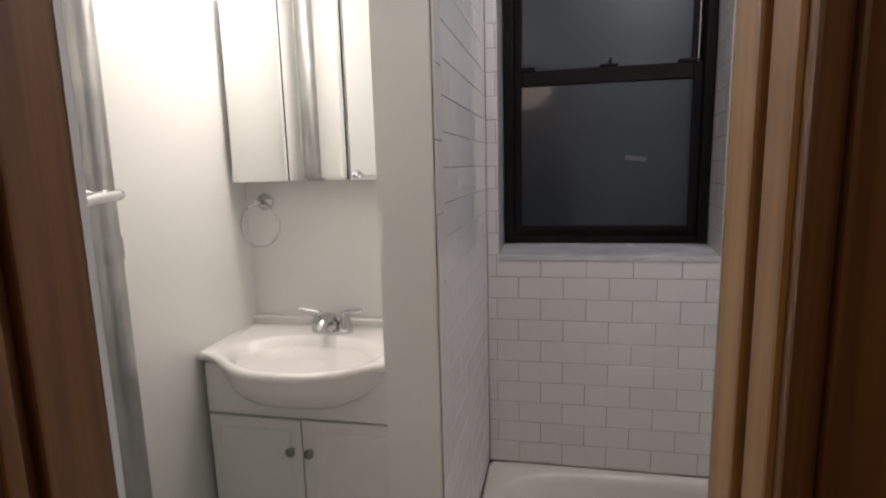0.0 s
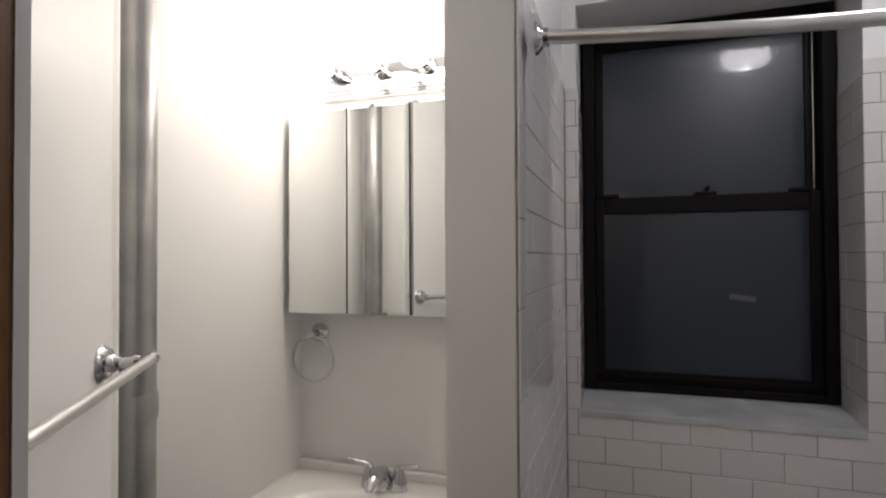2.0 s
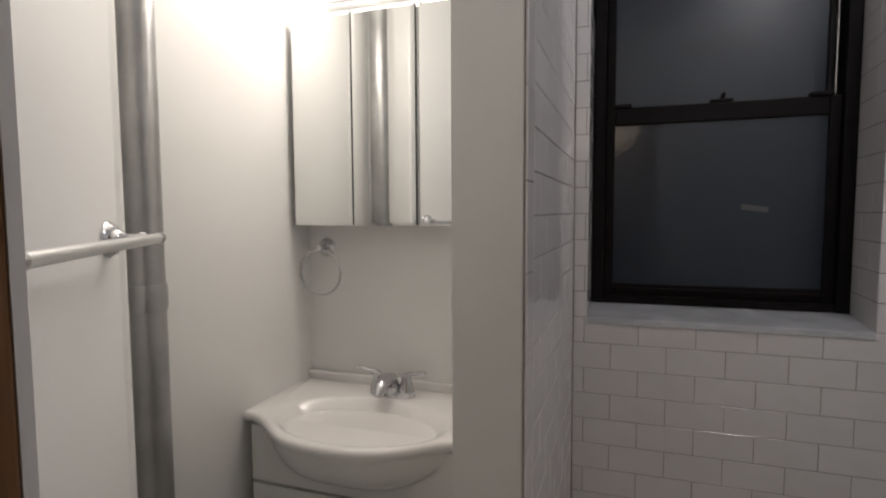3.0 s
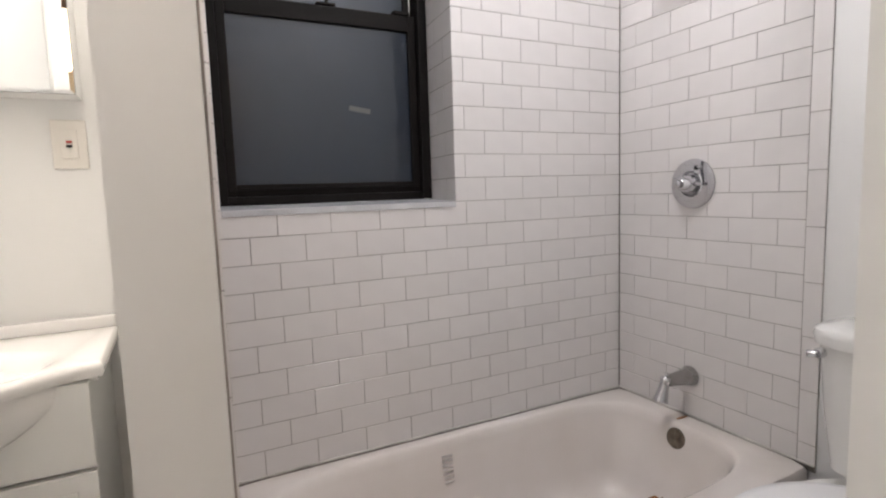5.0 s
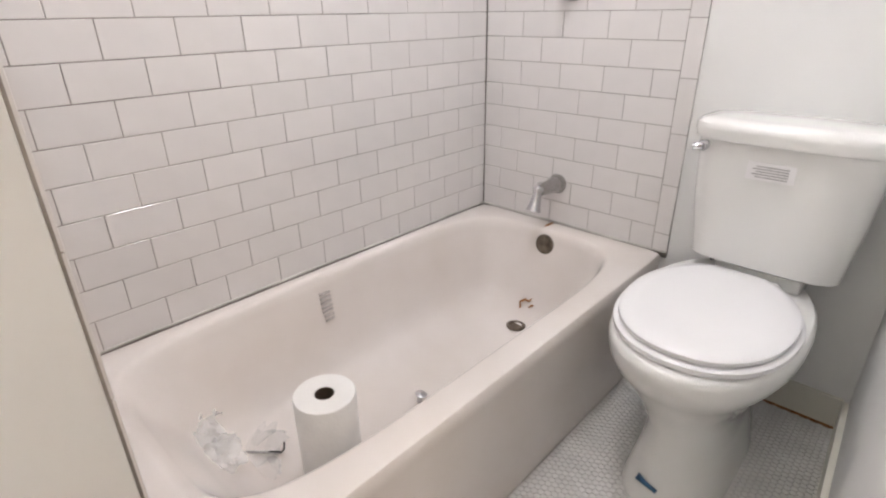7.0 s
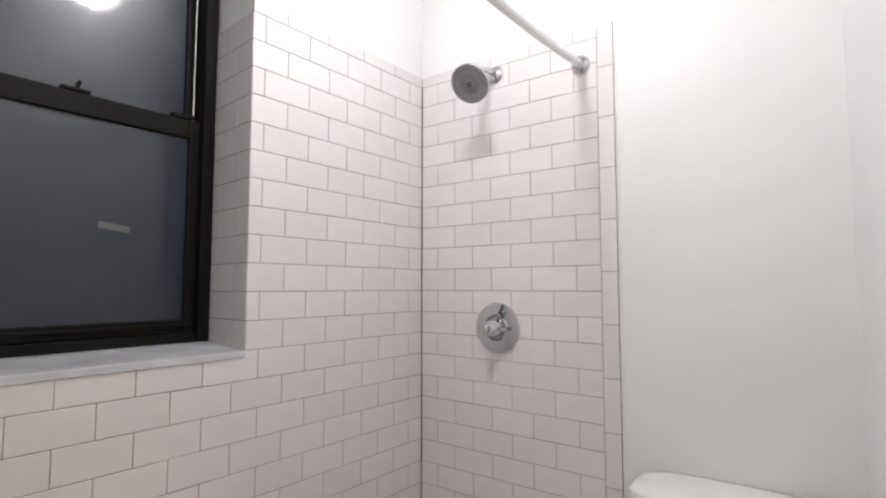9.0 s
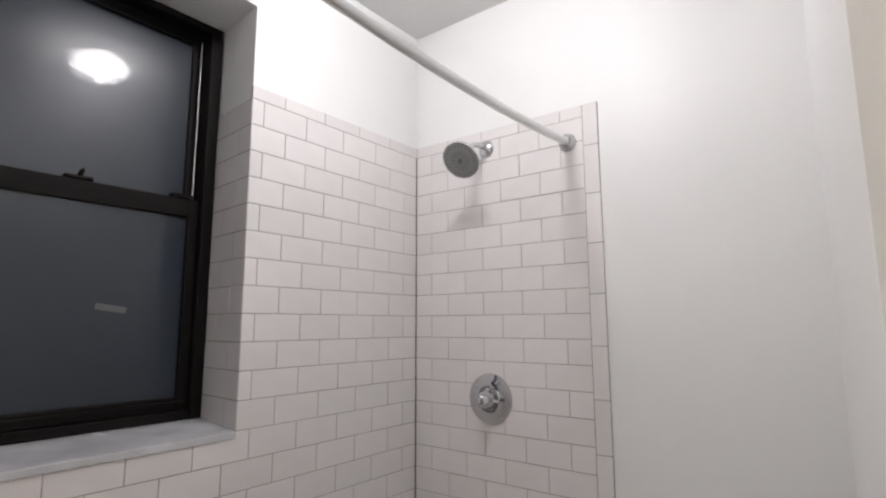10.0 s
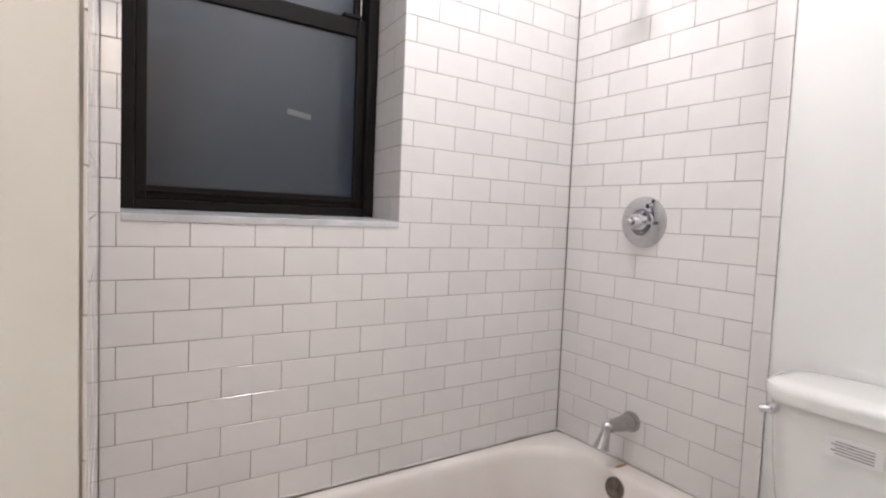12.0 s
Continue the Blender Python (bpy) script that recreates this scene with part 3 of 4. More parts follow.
def curtain_rod():
    root = thing("shower_curtain_rod", (-0.75, -0.67, 2.013), "satin metal shower curtain rod above the bathtub", "curtain rod")
    m = Matrix.Translation(-root.location)
    a, b_ = Vector((-0.002, -0.645, 2.018)), Vector((-1.494, -0.700, 2.012))
    d = (b_ - a).normalized()
    for at, ax in ((a, d), (b_, -d)):
        b = lathe([(0, 0), (0.028, 0), (0.0300, 0.004), (0.0285, 0.009), (0.022, 0.014), (0.0175, 0.018), (0.0165, 0.027), (0.014, 0.029), (0, 0.029)], at, ax)
        b.transform(m)
        part("end_flange", b, CHROME, root, "chrome rod end flange", True)
    span = (b_ - a).length - 0.04
    b = tube([a + d * (0.02 + span * k / 12) - Vector((0, 0, 0.034 * (1 - (k / 6 - 1) ** 2))) for k in range(13)], 0.0127, 20)
    b.transform(m)
    part("rod", b, RODMETAL, root, "satin grey rod", True)


curtain_rod()


# ---- vanity corner ----
VX0, VX1 = -2.410, -1.742
VFRONT = -0.350


def vanity():
    root = thing("vanity_cabinet", ((VX0 + VX1) / 2, -0.2, 0), "white laminate vanity cabinet with two doors", "vanity cabinet")
    m = Matrix.Translation(-root.location)

    def p(name, b, mat, label="", smooth=False, par=None):
        b.transform(m)
        return part(name, b, mat, par or root, label, smooth)
    b = bmesh.new()
    add_box(b, VX0, VX1, VFRONT + 0.02, 0.006, 0.09, 0.845, 0.001)
    add_box(b, VX0 + 0.02, VX1 - 0.02, VFRONT + 0.07, 0.0, 0.0, 0.09)
    p("body", b, CABINET)
    p("false_front", box(VX0, VX1, VFRONT, VFRONT + 0.018, 0.673, 0.845, 0.0015), CABINET)
    mid = (VX0 + VX1) / 2
    for a, c, kx in ((VX0, mid - 0.0025, mid - 0.035), (mid + 0.0025, VX1, mid + 0.030)):
        b = box(a, c, VFRONT, VFRONT + 0.018, 0.095, 0.664, 0.002)
        front = [f for f in b.faces if f.normal.y < -0.99]
        bmesh.ops.inset_region(b, faces=front, thickness=0.045, depth=0)
        bmesh.ops.inset_region(b, faces=front, thickness=0.004, depth=-0.0015)
        bmesh.ops.inset_region(b, faces=front, thickness=0.004, depth=0.0015)
        d = p("door", b, CABINET, "flat white cabinet door with a routed outline")
        p("knob", lathe([(0, 0), (0.007, 0), (0.006, 0.010), (0.015, 0.016), (0.0165, 0.021), (0.013, 0.027), (0, 0.029)], (kx, VFRONT, 0.560), (0, -1, 0), 20), NICKEL, "round dark nickel knob", True, d)


vanity()


def sink():
    cx = (VX0 + VX1) / 2
    root = thing("vanity_sink", (cx, -0.25, 0.80), "white cultured marble vanity top with bowed basin", "sink")
    m = Matrix.Translation(-root.location)
    hw = (VX1 - VX0) / 2 + 0.028
    zt = 0.883

    def bow(s):
        """Front edge: pointed ends, then an inward sweep into a wide bow."""
        return 0.5 * (1 + math.cos(math.pi * abs(s) ** 1.45)) ** 1.0

    def outline(grow, z, n=96):
        pts = []
        x0, x1 = cx - hw - grow, cx + hw + grow
        for i in range(n // 2):
            u = i / (n // 2 - 1)
            s = 2 * u - 1
            fy = -0.338 - 0.162 * bow(s) - 0.010 * abs(s) ** 6
            pts.append(Vector((x0 + (x1 - x0) * u, fy - grow, z)))
        for i in range(n // 2):
            u = i / (n // 2 - 1)
            pts.append(Vector((x1 + (x0 - x1) * u, 0.004, z)))
        return pts

    def basin(k, z, n=96):
        """Ring that follows the outline order: front from left to right, back from right to left."""
        pts = []
        for i in range(n // 2):
            a = math.pi + math.pi * i / (n // 2 - 1)
            pts.append(Vector((cx + 0.270 * k * math.cos(a), -0.285 + 0.178 * k * math.sin(a), z)))
        for i in range(n // 2):
            a = math.pi * (i + 0.5) / (n // 2)
            pts.append(Vector((cx + 0.270 * k * math.cos(a), -0.285 + 0.150 * k * math.sin(a), z)))
        return pts
    rings = [outline(-0.016, zt - 0.034), outline(-0.004, zt - 0.031), outline(0.0, zt - 0.022), outline(0.001, zt - 0.012), outline(-0.003, zt - 0.004), outline(-0.010, zt)]
    rings += [basin(1.08, zt), basin(1.04, zt - 0.0012), basin(1.0, zt - 0.0045), basin(0.95, zt - 0.012), basin(0.88, zt - 0.028), basin(0.77, zt - 0.056), basin(0.62, zt - 0.082), basin(0.42, zt - 0.100), basin(0.2, zt - 0.108), basin(0.05, zt - 0.109)]
    b = loft(bmesh.new(), rings)
    b.transform(m)
    part("top", b, MARBLE, root, "", True)
    # the belly of the basin hangs in front of the cabinet
    rings = []
    count = 60
    for k in range(9):
        v = k / 8 * math.pi / 2
        pts = []
        for i in range(count):
            s = -1 + 2 * i / (count - 1)
            front = -0.338 - 0.162 * bow(s) + 0.014
            back = max(front, -0.342)
            drop = 0.012 + 0.122 * 0.5 * (1 + math.cos(math.pi * abs(s) ** 2.0))
            pts.append(Vector((cx + s * (hw - 0.014), back + (front - back) * math.cos(v), zt - 0.030 - drop * math.sin(v))))
        for i in range(count):
            s = 1 - 2 * i / (count - 1)
            drop = 0.012 + 0.122 * 0.5 * (1 + math.cos(math.pi * abs(s) ** 2.0))
            pts.append(Vector((cx + s * (hw - 0.014), -0.30, zt - 0.030 - drop * math.sin(v))))
        rings.append(pts)
    b = loft(bmesh.new(), rings)
    b.transform(m)
    part("basin_belly", b, MARBLE, root, "rounded underside of the basin", True)
    b = box(cx - hw + 0.004, cx + hw - 0.004, -0.016, 0.005, zt - 0.002, zt + 0.030, 0.007, 3)
    b.transform(m)
    part("backsplash", b, MARBLE, root, "low back lip", True)
    b = lathe([(0, 0), (0.022, 0), (0.024, 0.003), (0.018, 0.004), (0, 0.002)], (cx, -0.285, zt - 0.109))
    b.transform(m)
    part("drain", b, CHROME, root, "chrome sink drain", True)


sink()


def faucet():
    cx, y, z = -2.062, -0.088, 0.883
    root = thing("faucet", (cx, y, z), "chrome two-handle centreset faucet on the vanity sink", "faucet")
    m = Matrix.Translation(-root.location)

    def p(name, b, mat, label="", smooth=True):
        b.transform(m)
        return part(name, b, mat, root, label, smooth)
    rings = [oval(cx, y, 0.078, 0.027, z, 40, 2.6), oval(cx, y, 0.079, 0.028, z + 0.006, 40, 2.6), oval(cx, y, 0.074, 0.024, z + 0.014, 40, 2.6), oval(cx, y, 0.04, 0.016, z + 0.018, 40, 2.4)]
    p("base", loft(bmesh.new(), rings), CHROME)
    for s in (-1, 1):
        hx = cx + 0.051 * s
        p("handle_base", lathe([(0, 0.006), (0.027, 0.006), (0.0265, 0.018), (0.0225, 0.038), (0.016, 0.058), (0.014, 0.068), (0.010, 0.076), (0, 0.078)], (hx, y, z), (0, 0, 1), 24), CHROME)
        b = tube([(hx - 0.004 * s, y, z + 0.066), (hx + 0.012 * s, y - 0.002, z + 0.076), (hx + 0.035 * s, y - 0.006, z + 0.080), (hx + 0.062 * s, y - 0.010, z + 0.086), (hx + 0.070 * s, y - 0.011, z + 0.087)], [0.010, 0.0085, 0.0065, 0.0075, 0.005], 12)
        p("lever", b, CHROME, "chrome lever handle")
    b = tube([(cx, y, z + 0.010), (cx, y - 0.004, z + 0.034), (cx, y - 0.018, z + 0.054), (cx, y - 0.045, z + 0.062), (cx, y - 0.078, z + 0.056), (cx, y - 0.104, z + 0.040), (cx, y - 0.110, z + 0.032)], [0.028, 0.028, 0.027, 0.024, 0.020, 0.0165, 0.014], 24)
    p("spout", b, CHROME)


faucet()


def medicine_cabinet():
    x0, x1, z0, z1 = -2.405, -1.742, 1.437, 2.115
    root = thing("medicine_cabinet", ((x0 + x1) / 2, 0.004, z0), "wall-hung medicine cabinet with three mirrored doors", "medicine cabinet")
    m = Matrix.Translation(-root.location)
    b = box(x0 + 0.003, x1 - 0.003, -0.088, 0.006, z0 + 0.003, z1 - 0.003, 0.001)
    b.transform(m)
    part("case", b, CABINET, root)
    w = (x1 - x0) / 3
    # black strips behind the door gaps paint in the shade there
    for i in (1, 2):
        b = box(x0 + i * w - 0.0045, x0 + i * w + 0.0045, -0.0888, -0.0882, z0 + 0.004, z1 - 0.004)
        b.transform(m)
        part("gap_shade", b, DARK, root, "black strip standing in for the shade in the gap between mirror doors")
    for i in range(3):
        b = box(x0 + i * w + 0.0030, x0 + (i + 1) * w - 0.0030, -0.1045, -0.0995, z0, z1, 0.0)
        top = [f for f in b.faces if f.normal.y < -0.9]
        bmesh.ops.inset_region(b, faces=top, thickness=0.012, depth=0.0012)
        b.transform(m)
        d = part("mirror_door", b, MIRROR, root, "bevelled frameless mirror door")
        b = box(x0 + i * w + 0.0034, x0 + (i + 1) * w - 0.0034, -0.0994, -0.089, z0 + 0.001, z1 - 0.001)
        b.transform(m)
        part("door_back", b, DARK, d, "dark door edge")


medicine_cabinet()


def vanity_light():
    root = thing("vanity_light", (-1.967, 0.004, 2.21), "chrome bath bar light with four lit bulbs above the mirror cabinet", "wall lamp")
    m = Matrix.Translation(-root.location)

    def p(name, b, mat, label="", smooth=True, par=None):
        b.transform(m)
        return part(name, b, mat, par or root, label, smooth)
    b = bmesh.new()
    add_box(b, -2.325, -1.690, -0.028, 0.006, 2.165, 2.275, 0.006)
    add_box(b, -2.310, -1.705, -0.036, -0.028, 2.178, 2.262, 0.004)
    add_box(b, -2.295, -1.720, -0.042, -0.036, 2.190, 2.250, 0.003)
    p("bar", b, CHROME)
    for bx in BULB_X:
        s = p("socket", lathe([(0, 0.04), (0.030, 0.04), (0.030, 0.062), (0.022, 0.070), (0.022, 0.100), (0, 0.101)], (bx, 0, BULB_Z), (0, -1, 0), 24), CHROME, "chrome bulb socket")
        prof = [(0.013, 0.101), (0.017, 0.116)] + [(0.0475 * math.sin(a), 0.168 - 0.0475 * math.cos(a)) for a in [0.5 + 2.6 * i / 10 for i in range(11)]]
        g = p("bulb", lathe(prof, (bx, 0, BULB_Z), (0, -1, 0), 24), BULB, "lit round bulb")
        g.visible_shadow = False


vanity_light()


def towel_ring():
    x, z = -2.345, 1.358
    root = thing("towel_ring", (x, 0.004, z), "chrome towel ring on the wall beside the mirror cabinet", "towel ring")
    m = Matrix.Translation(-root.location)
    b = lathe([(0, -0.004), (0.031, -0.004), (0.033, 0.003), (0.028, 0.008), (0.025, 0.014), (0.012, 0.020), (0.010, 0.040), (0.014, 0.046), (0.010, 0.056), (0, 0.058)], (x, 0, z), (0, -1, 0), 32)
    b.transform(m)
    part("mount", b, CHROME, root, "stepped round chrome mount", True)
    c = (x, -0.048, z - 0.085)
    b = tube(arc(c, 0.078, math.pi / 2, math.pi / 2 + 2 * math.pi, 49, (1, 0, 0), (0, 0, 1)), 0.0042, 10, None, False)
    bmesh.ops.remove_doubles(b, verts=b.verts, dist=0.0005)
    b.transform(m)
    part("ring", b, CHROME, root, "thin chrome ring", True)


towel_ring()


def towel_bar():
    z = 1.433
    root = thing("towel_bar", (BOX_O.x, BOX_O.y, z), "chrome towel bar on the white side wall", "towel bar")
    m = Matrix.Translation(-root.location)
    o, u, n = BOX_O + Vector((0, 0, z)), BOX_U, BOX_N
    for a in (0.0, 0.430):
        b = lathe([(0, -0.003), (0.032, -0.003), (0.034, 0.003), (0.029, 0.008), (0.027, 0.014), (0.018, 0.018), (0.012, 0.030), (0.010, 0.048), (0.014, 0.056), (0.012, 0.064), (0, 0.066)], o + u * a, n, 32)
        b.transform(m)
        part("post", b, CHROME, root, "stepped round chrome post", True)
    b = tube([o + n * 0.075 - u * 0.028, o + n * 0.075 + u * 0.460], 0.0095, 18)
    b.transform(m)
    part("bar", b, RODMETAL, root, "satin round bar", True)
    for a in (-0.034, 0.466):
        b = lathe([(0, -0.009), (0.011, -0.009), (0.0125, -0.004), (0.0125, 0.004), (0.011, 0.009), (0, 0.010)], o + n * 0.075 + u * a, u, 18)
        b.transform(m)
        part("end_cap", b, CHROME, root, "round chrome end cap", True)


towel_bar()


def steam_pipe():
    x, y = -2.380, -0.725
    root = thing("steam_pipe", (x, y, 0), "silver painted vertical heating pipe from floor to ceiling", "heating pipe")
    m = Matrix.Translation(-root.location)
    b = tube([(x, y, -0.003), (x, y, 1.2), (x, y, CEIL + 0.003)], 0.040, 32)
    b.transform(m)
    part("pipe", b, SILVER, root, "", True)
    b = lathe([(0.0, 0), (0.042, 0), (0.044, 0.008), (0.044, 0.052), (0.042, 0.06), (0, 0.06)], (x, y, 1.26), (0, 0, 1), 32)
    b.transform(m)
    part("coupling", b, SILVER, root, "painted pipe coupling", True)


steam_pipe()


def outlet():
    x, z = -1.78, 1.335
    root = thing("wall_outlet", (x, 0.004, z), "ivory outlet plate with a red test button", "electrical outlet")
    m = Matrix.Translation(-root.location)

    def p(name, b, mat, label="", par=None):
        b.transform(m)
        return part(name, b, mat, par or root, label)
    p("plate", box(x - 0.036, x + 0.036, -0.003, 0.009, z - 0.058, z + 0.058, 0.003), OUTLET)
    p("socket_face", box(x - 0.017, x + 0.017, -0.0065, -0.003, z - 0.034, z + 0.034, 0.001), OUTLET)
    p("red_button", box(x - 0.006, x + 0.006, -0.009, -0.0065, z + 0.002, z + 0.008), RED, "small red button")
    p("black_button", box(x - 0.006, x + 0.006, -0.009, -0.0065, z - 0.008, z - 0.002), DARK, "small black button")


outlet()


def ceiling_light():
    x, y, z = CEIL_LAMP[0], CEIL_LAMP[1], CEIL
    root = thing("ceiling_light", (x, y, z), "round lit glass dome ceiling light", "ceiling light")
    m = Matrix.Translation(-root.location)
    b = lathe([(0, -0.002), (0.108, -0.002), (0.113, 0.008), (0.106, 0.016), (0, 0.016)], (x, y, z), (0, 0, -1), 40)
    b.transform(m)
    part("base_ring", b, TRIM, root, "", True)
    prof = [(0.096, 0.016), (0.104, 0.030), (0.106, 0.046)] + [(0.046 + 0.060 * math.cos(a), 0.050 + 0.034 * math.sin(a)) for a in [math.pi / 2 * i / 8 for i in range(9)]] + [(0.0, 0.087)]
    b = lathe(prof, (x, y, z), (0, 0, -1), 40)
    b.transform(m)
    g = part("glass_dome", b, DOME, root, "glowing white glass dome", True)
    g.visible_shadow = False


ceiling_light()


def paper_roll():
    x, y, z = -1.104, -0.456, TUB_Z - 0.318
    root = thing("paper_towel_roll", (x, y, z), "white paper roll standing upright in the bathtub", "paper roll")
    prof = [(0.021, 0.0), (0.066, 0.0), (0.068, 0.003), (0.068, 0.274), (0.066, 0.277), (0.022, 0.277)]
    b = bmesh.new()
    seg = 40
    rings = [[Vector((r * math.cos(2 * math.pi * i / seg), r * math.sin(2 * math.pi * i / seg), h)) for i in range(seg)] for r, h in prof + [prof[0]]]
    loft(b, rings, False, False)
    bmesh.ops.remove_doubles(b, verts=b.verts, dist=1e-5)
    part("paper", b, PAPER, root, "", True)
    b = bmesh.new()
    rings = [[Vector((r * math.cos(2 * math.pi * i / seg), r * math.sin(2 * math.pi * i / seg), h)) for i in range(seg)] for r, h in ((0.0205, 0.001), (0.0205, 0.2765), (0.0195, 0.2765), (0.0195, 0.001), (0.0205, 0.001))]
    loft(b, rings, False, False)
    part("card_core", b, CARD, root, "brown card core", True)


paper_roll()


def tub_clutter():
    z0 = TUB_Z - 0.316
    root = thing("small_brush", (-1.178, -0.250, z0), "thin grey handle with a bent tip lying on the bathtub floor", "brush")
    part("handle", tube([(-0.032, 0.032, 0.024), (0.0, 0.0, 0.021), (0.034, -0.035, 0.018)], [0.0034, 0.0038, 0.0030], 10), PRINT, root, "", True)
    part("bent_tip", tube([(0.012, -0.012, 0.022), (0.034, -0.035, 0.020), (0.041, -0.036, 0.024), (0.050, -0.026, 0.036)], [0.0024, 0.0028, 0.0026, 0.0022], 8), DARK, root, "dark bent tip", True)
    root = thing("tub_stopper", (-0.765, -0.392, z0), "small chrome stopper lying in the bathtub", "tub stopper")
    part("cone", lathe([(0, 0), (0.007, 0), (0.008, 0.014), (0.015, 0.024), (0.018, 0.028), (0.012, 0.032), (0, 0.033)], (0, 0, 0), (0.2, -0.1, 1), 24), CHROME, root, "", True)
    root = thing("plastic_bag", (-1.318, -0.130, z0 + 0.082), "crumpled clear plastic bag lying on the bathtub floor", "plastic bag")
    for k, (dx, dy, size, seed) in enumerate(((0.02, 0.02, 0.075, 1), (0.01, -0.06, 0.070, 2), (0.03, -0.13, 0.060, 3), (-0.02, -0.09, 0.055, 5))):
        b = bmesh.new()
        bmesh.ops.create_icosphere(b, subdivisions=4, radius=1)
        for v in b.verts:
            d = 1 + 0.30 * noise.noise(v.co * 2.2 + Vector((seed * 7, 0, 0))) + 0.22 * noise.noise(v.co * 6.5 + Vector((0, seed * 5, 0)))
            v.co = Vector((v.co.x * size * d + dx, v.co.y * size * d + dy, max(-0.2, v.co.z) * size * 0.62 * d + size * 0.11))
        part("crumpled_fold", b, FILM, root, "", True)
    for k, (dx, dy, size, seed) in enumerate(((0.115, -0.085, 0.075, 7), (0.150, -0.030, 0.060, 9), (0.085, -0.165, 0.060, 12))):
        b = bmesh.new()
        bmesh.ops.create_icosphere(b, subdivisions=4, radius=1)
        for v in b.verts:
            d = 1 + 0.35 * noise.noise(v.co * 1.8 + Vector((seed * 7, 0, 0))) + 0.15 * noise.noise(v.co * 6 + Vector((0, seed * 5, 0)))
            v.co = Vector((v.co.x * size * d * 1.2 + dx, v.co.y * size * d + dy, max(-0.1, v.co.z) * size * 0.22 * d - 0.070))
        part("flat_fold", b, THIN_FILM, root, "thin flat film", True)
    b = tube([(-0.022, -0.035, 0.070), (-0.024, -0.060, 0.066), (-0.020, -0.090, 0.050)], [0.006, 0.009, 0.004], 8)
    part("brown_scrap", b, CARD, root, "brown scrap inside the bag", True)
    root = thing("rust_scrap", (-0.178, -0.350, z0 + 0.040), "curled rust brown scrap in the bathtub by the drain", "scrap")
    part("curl", tube([(-0.02, 0.012, 0.0), (-0.008, 0.022, 0.018), (0.004, 0.010, 0.026), (0.012, -0.004, 0.020), (0.020, -0.010, 0.030)], [0.003, 0.004, 0.005, 0.004, 0.002], 8), RUST, root, "", True)
    part("flake", tube([(-0.004, -0.012, 0.004), (0.008, -0.02, 0.010), (0.020, -0.024, 0.008)], [0.002, 0.004, 0.002], 8), RUST, root, "", True)
    b = tube([(-0.02, -0.338, TUB_Z + 0.002), (-0.05, -0.336, TUB_Z + 0.0015), (-0.066, -0.334, TUB_Z - 0.0)], [0.0025, 0.004, 0.002], 8)
    root = thing("rust_drip", (0, 0, 0), "brown rust drip below the tub spout on the rim", "stain")
    part("drip", b, RUST, root, "", True)


tub_clutter()


# ---- pieces: tiles ----
def tile_mesh(name, w, h, t=0.0035, bev=0.0008):
    """A tile in the xz plane, its back at y 0 and its face at -t."""
    b = bmesh.new()
    r = [[Vector((x, 0, z)) for x, z in ((0, 0), (w, 0), (w, h), (0, h))], [Vector((x, -t + bev, z)) for x, z in ((0, 0), (w, 0), (w, h), (0, h))],
         [Vector((x, -t, z)) for x, z in ((bev, bev), (w - bev, bev), (w - bev, h - bev), (bev, h - bev))]]
    loft(b, r, False, True)
    bmesh.ops.recalc_face_normals(b, faces=b.faces)
    me = bpy.data.meshes.new(name)
    b.to_mesh(me)
    b.free()
    me.materials.append(TILE)
    return me


MESHES = {}
JOINT = 0.0020


def lay(rows, to_world, parent, rng):
    """Lay tiles given as (u0, u1, z0, z1) on a wall."""
    for u0, u1, z0, z1 in rows:
        w, h = round(u1 - u0 - JOINT, 4), round(z1 - z0 - JOINT, 4)
        if w < 0.004 or h < 0.004:
            continue
        key = (w, h)
        if key not in MESHES:
            MESHES[key] = tile_mesh("tile", w, h)
        o = new("tile", MESHES[key])
        o.parent = parent
        dy = rng.uniform(-0.0003, 0.0003)
        tilt = pose(0, 0, 0, rng.uniform(-0.10, 0.10), 0, rng.uniform(-0.08, 0.08))
        o.matrix_basis = to_world @ Matrix.Translation((u0 + JOINT / 2, dy, z0 + JOINT / 2)) @ tilt


def courses(length, k0, k1, cut=None, shift=0.0):
    """Running bond from u = 0; odd courses start with half a tile. cut: (u0, u1, z0, z1) left open."""
    out = []
    for k in range(k0, k1):
        z0, z1 = TUB_Z + k * TH, TUB_Z + (k + 1) * TH
        u = (-TW / 2 if k % 2 == 1 else 0.0) - shift
        while u < length:
            a, b_ = max(u, 0), min(u + TW, length)
            u += TW
            if b_ - a < 0.005:
                continue
            segs = [(a, b_)]
            if cut and z0 < cut[3] and z1 > cut[2] + 0.001:
                segs = [(s0, s1) for s0, s1 in ((a, min(b_, cut[0])), (max(a, cut[1]), b_)) if s1 - s0 > 0.005]
            out += [(s0, s1, z0, z1) for s0, s1 in segs]
    return out


rng = random.Random(11)
TOP_K = 22
CAP_H = 0.040
BACK = 0.0035
top_z = TUB_Z + TOP_K * TH
SPLAY = radians(4.6)
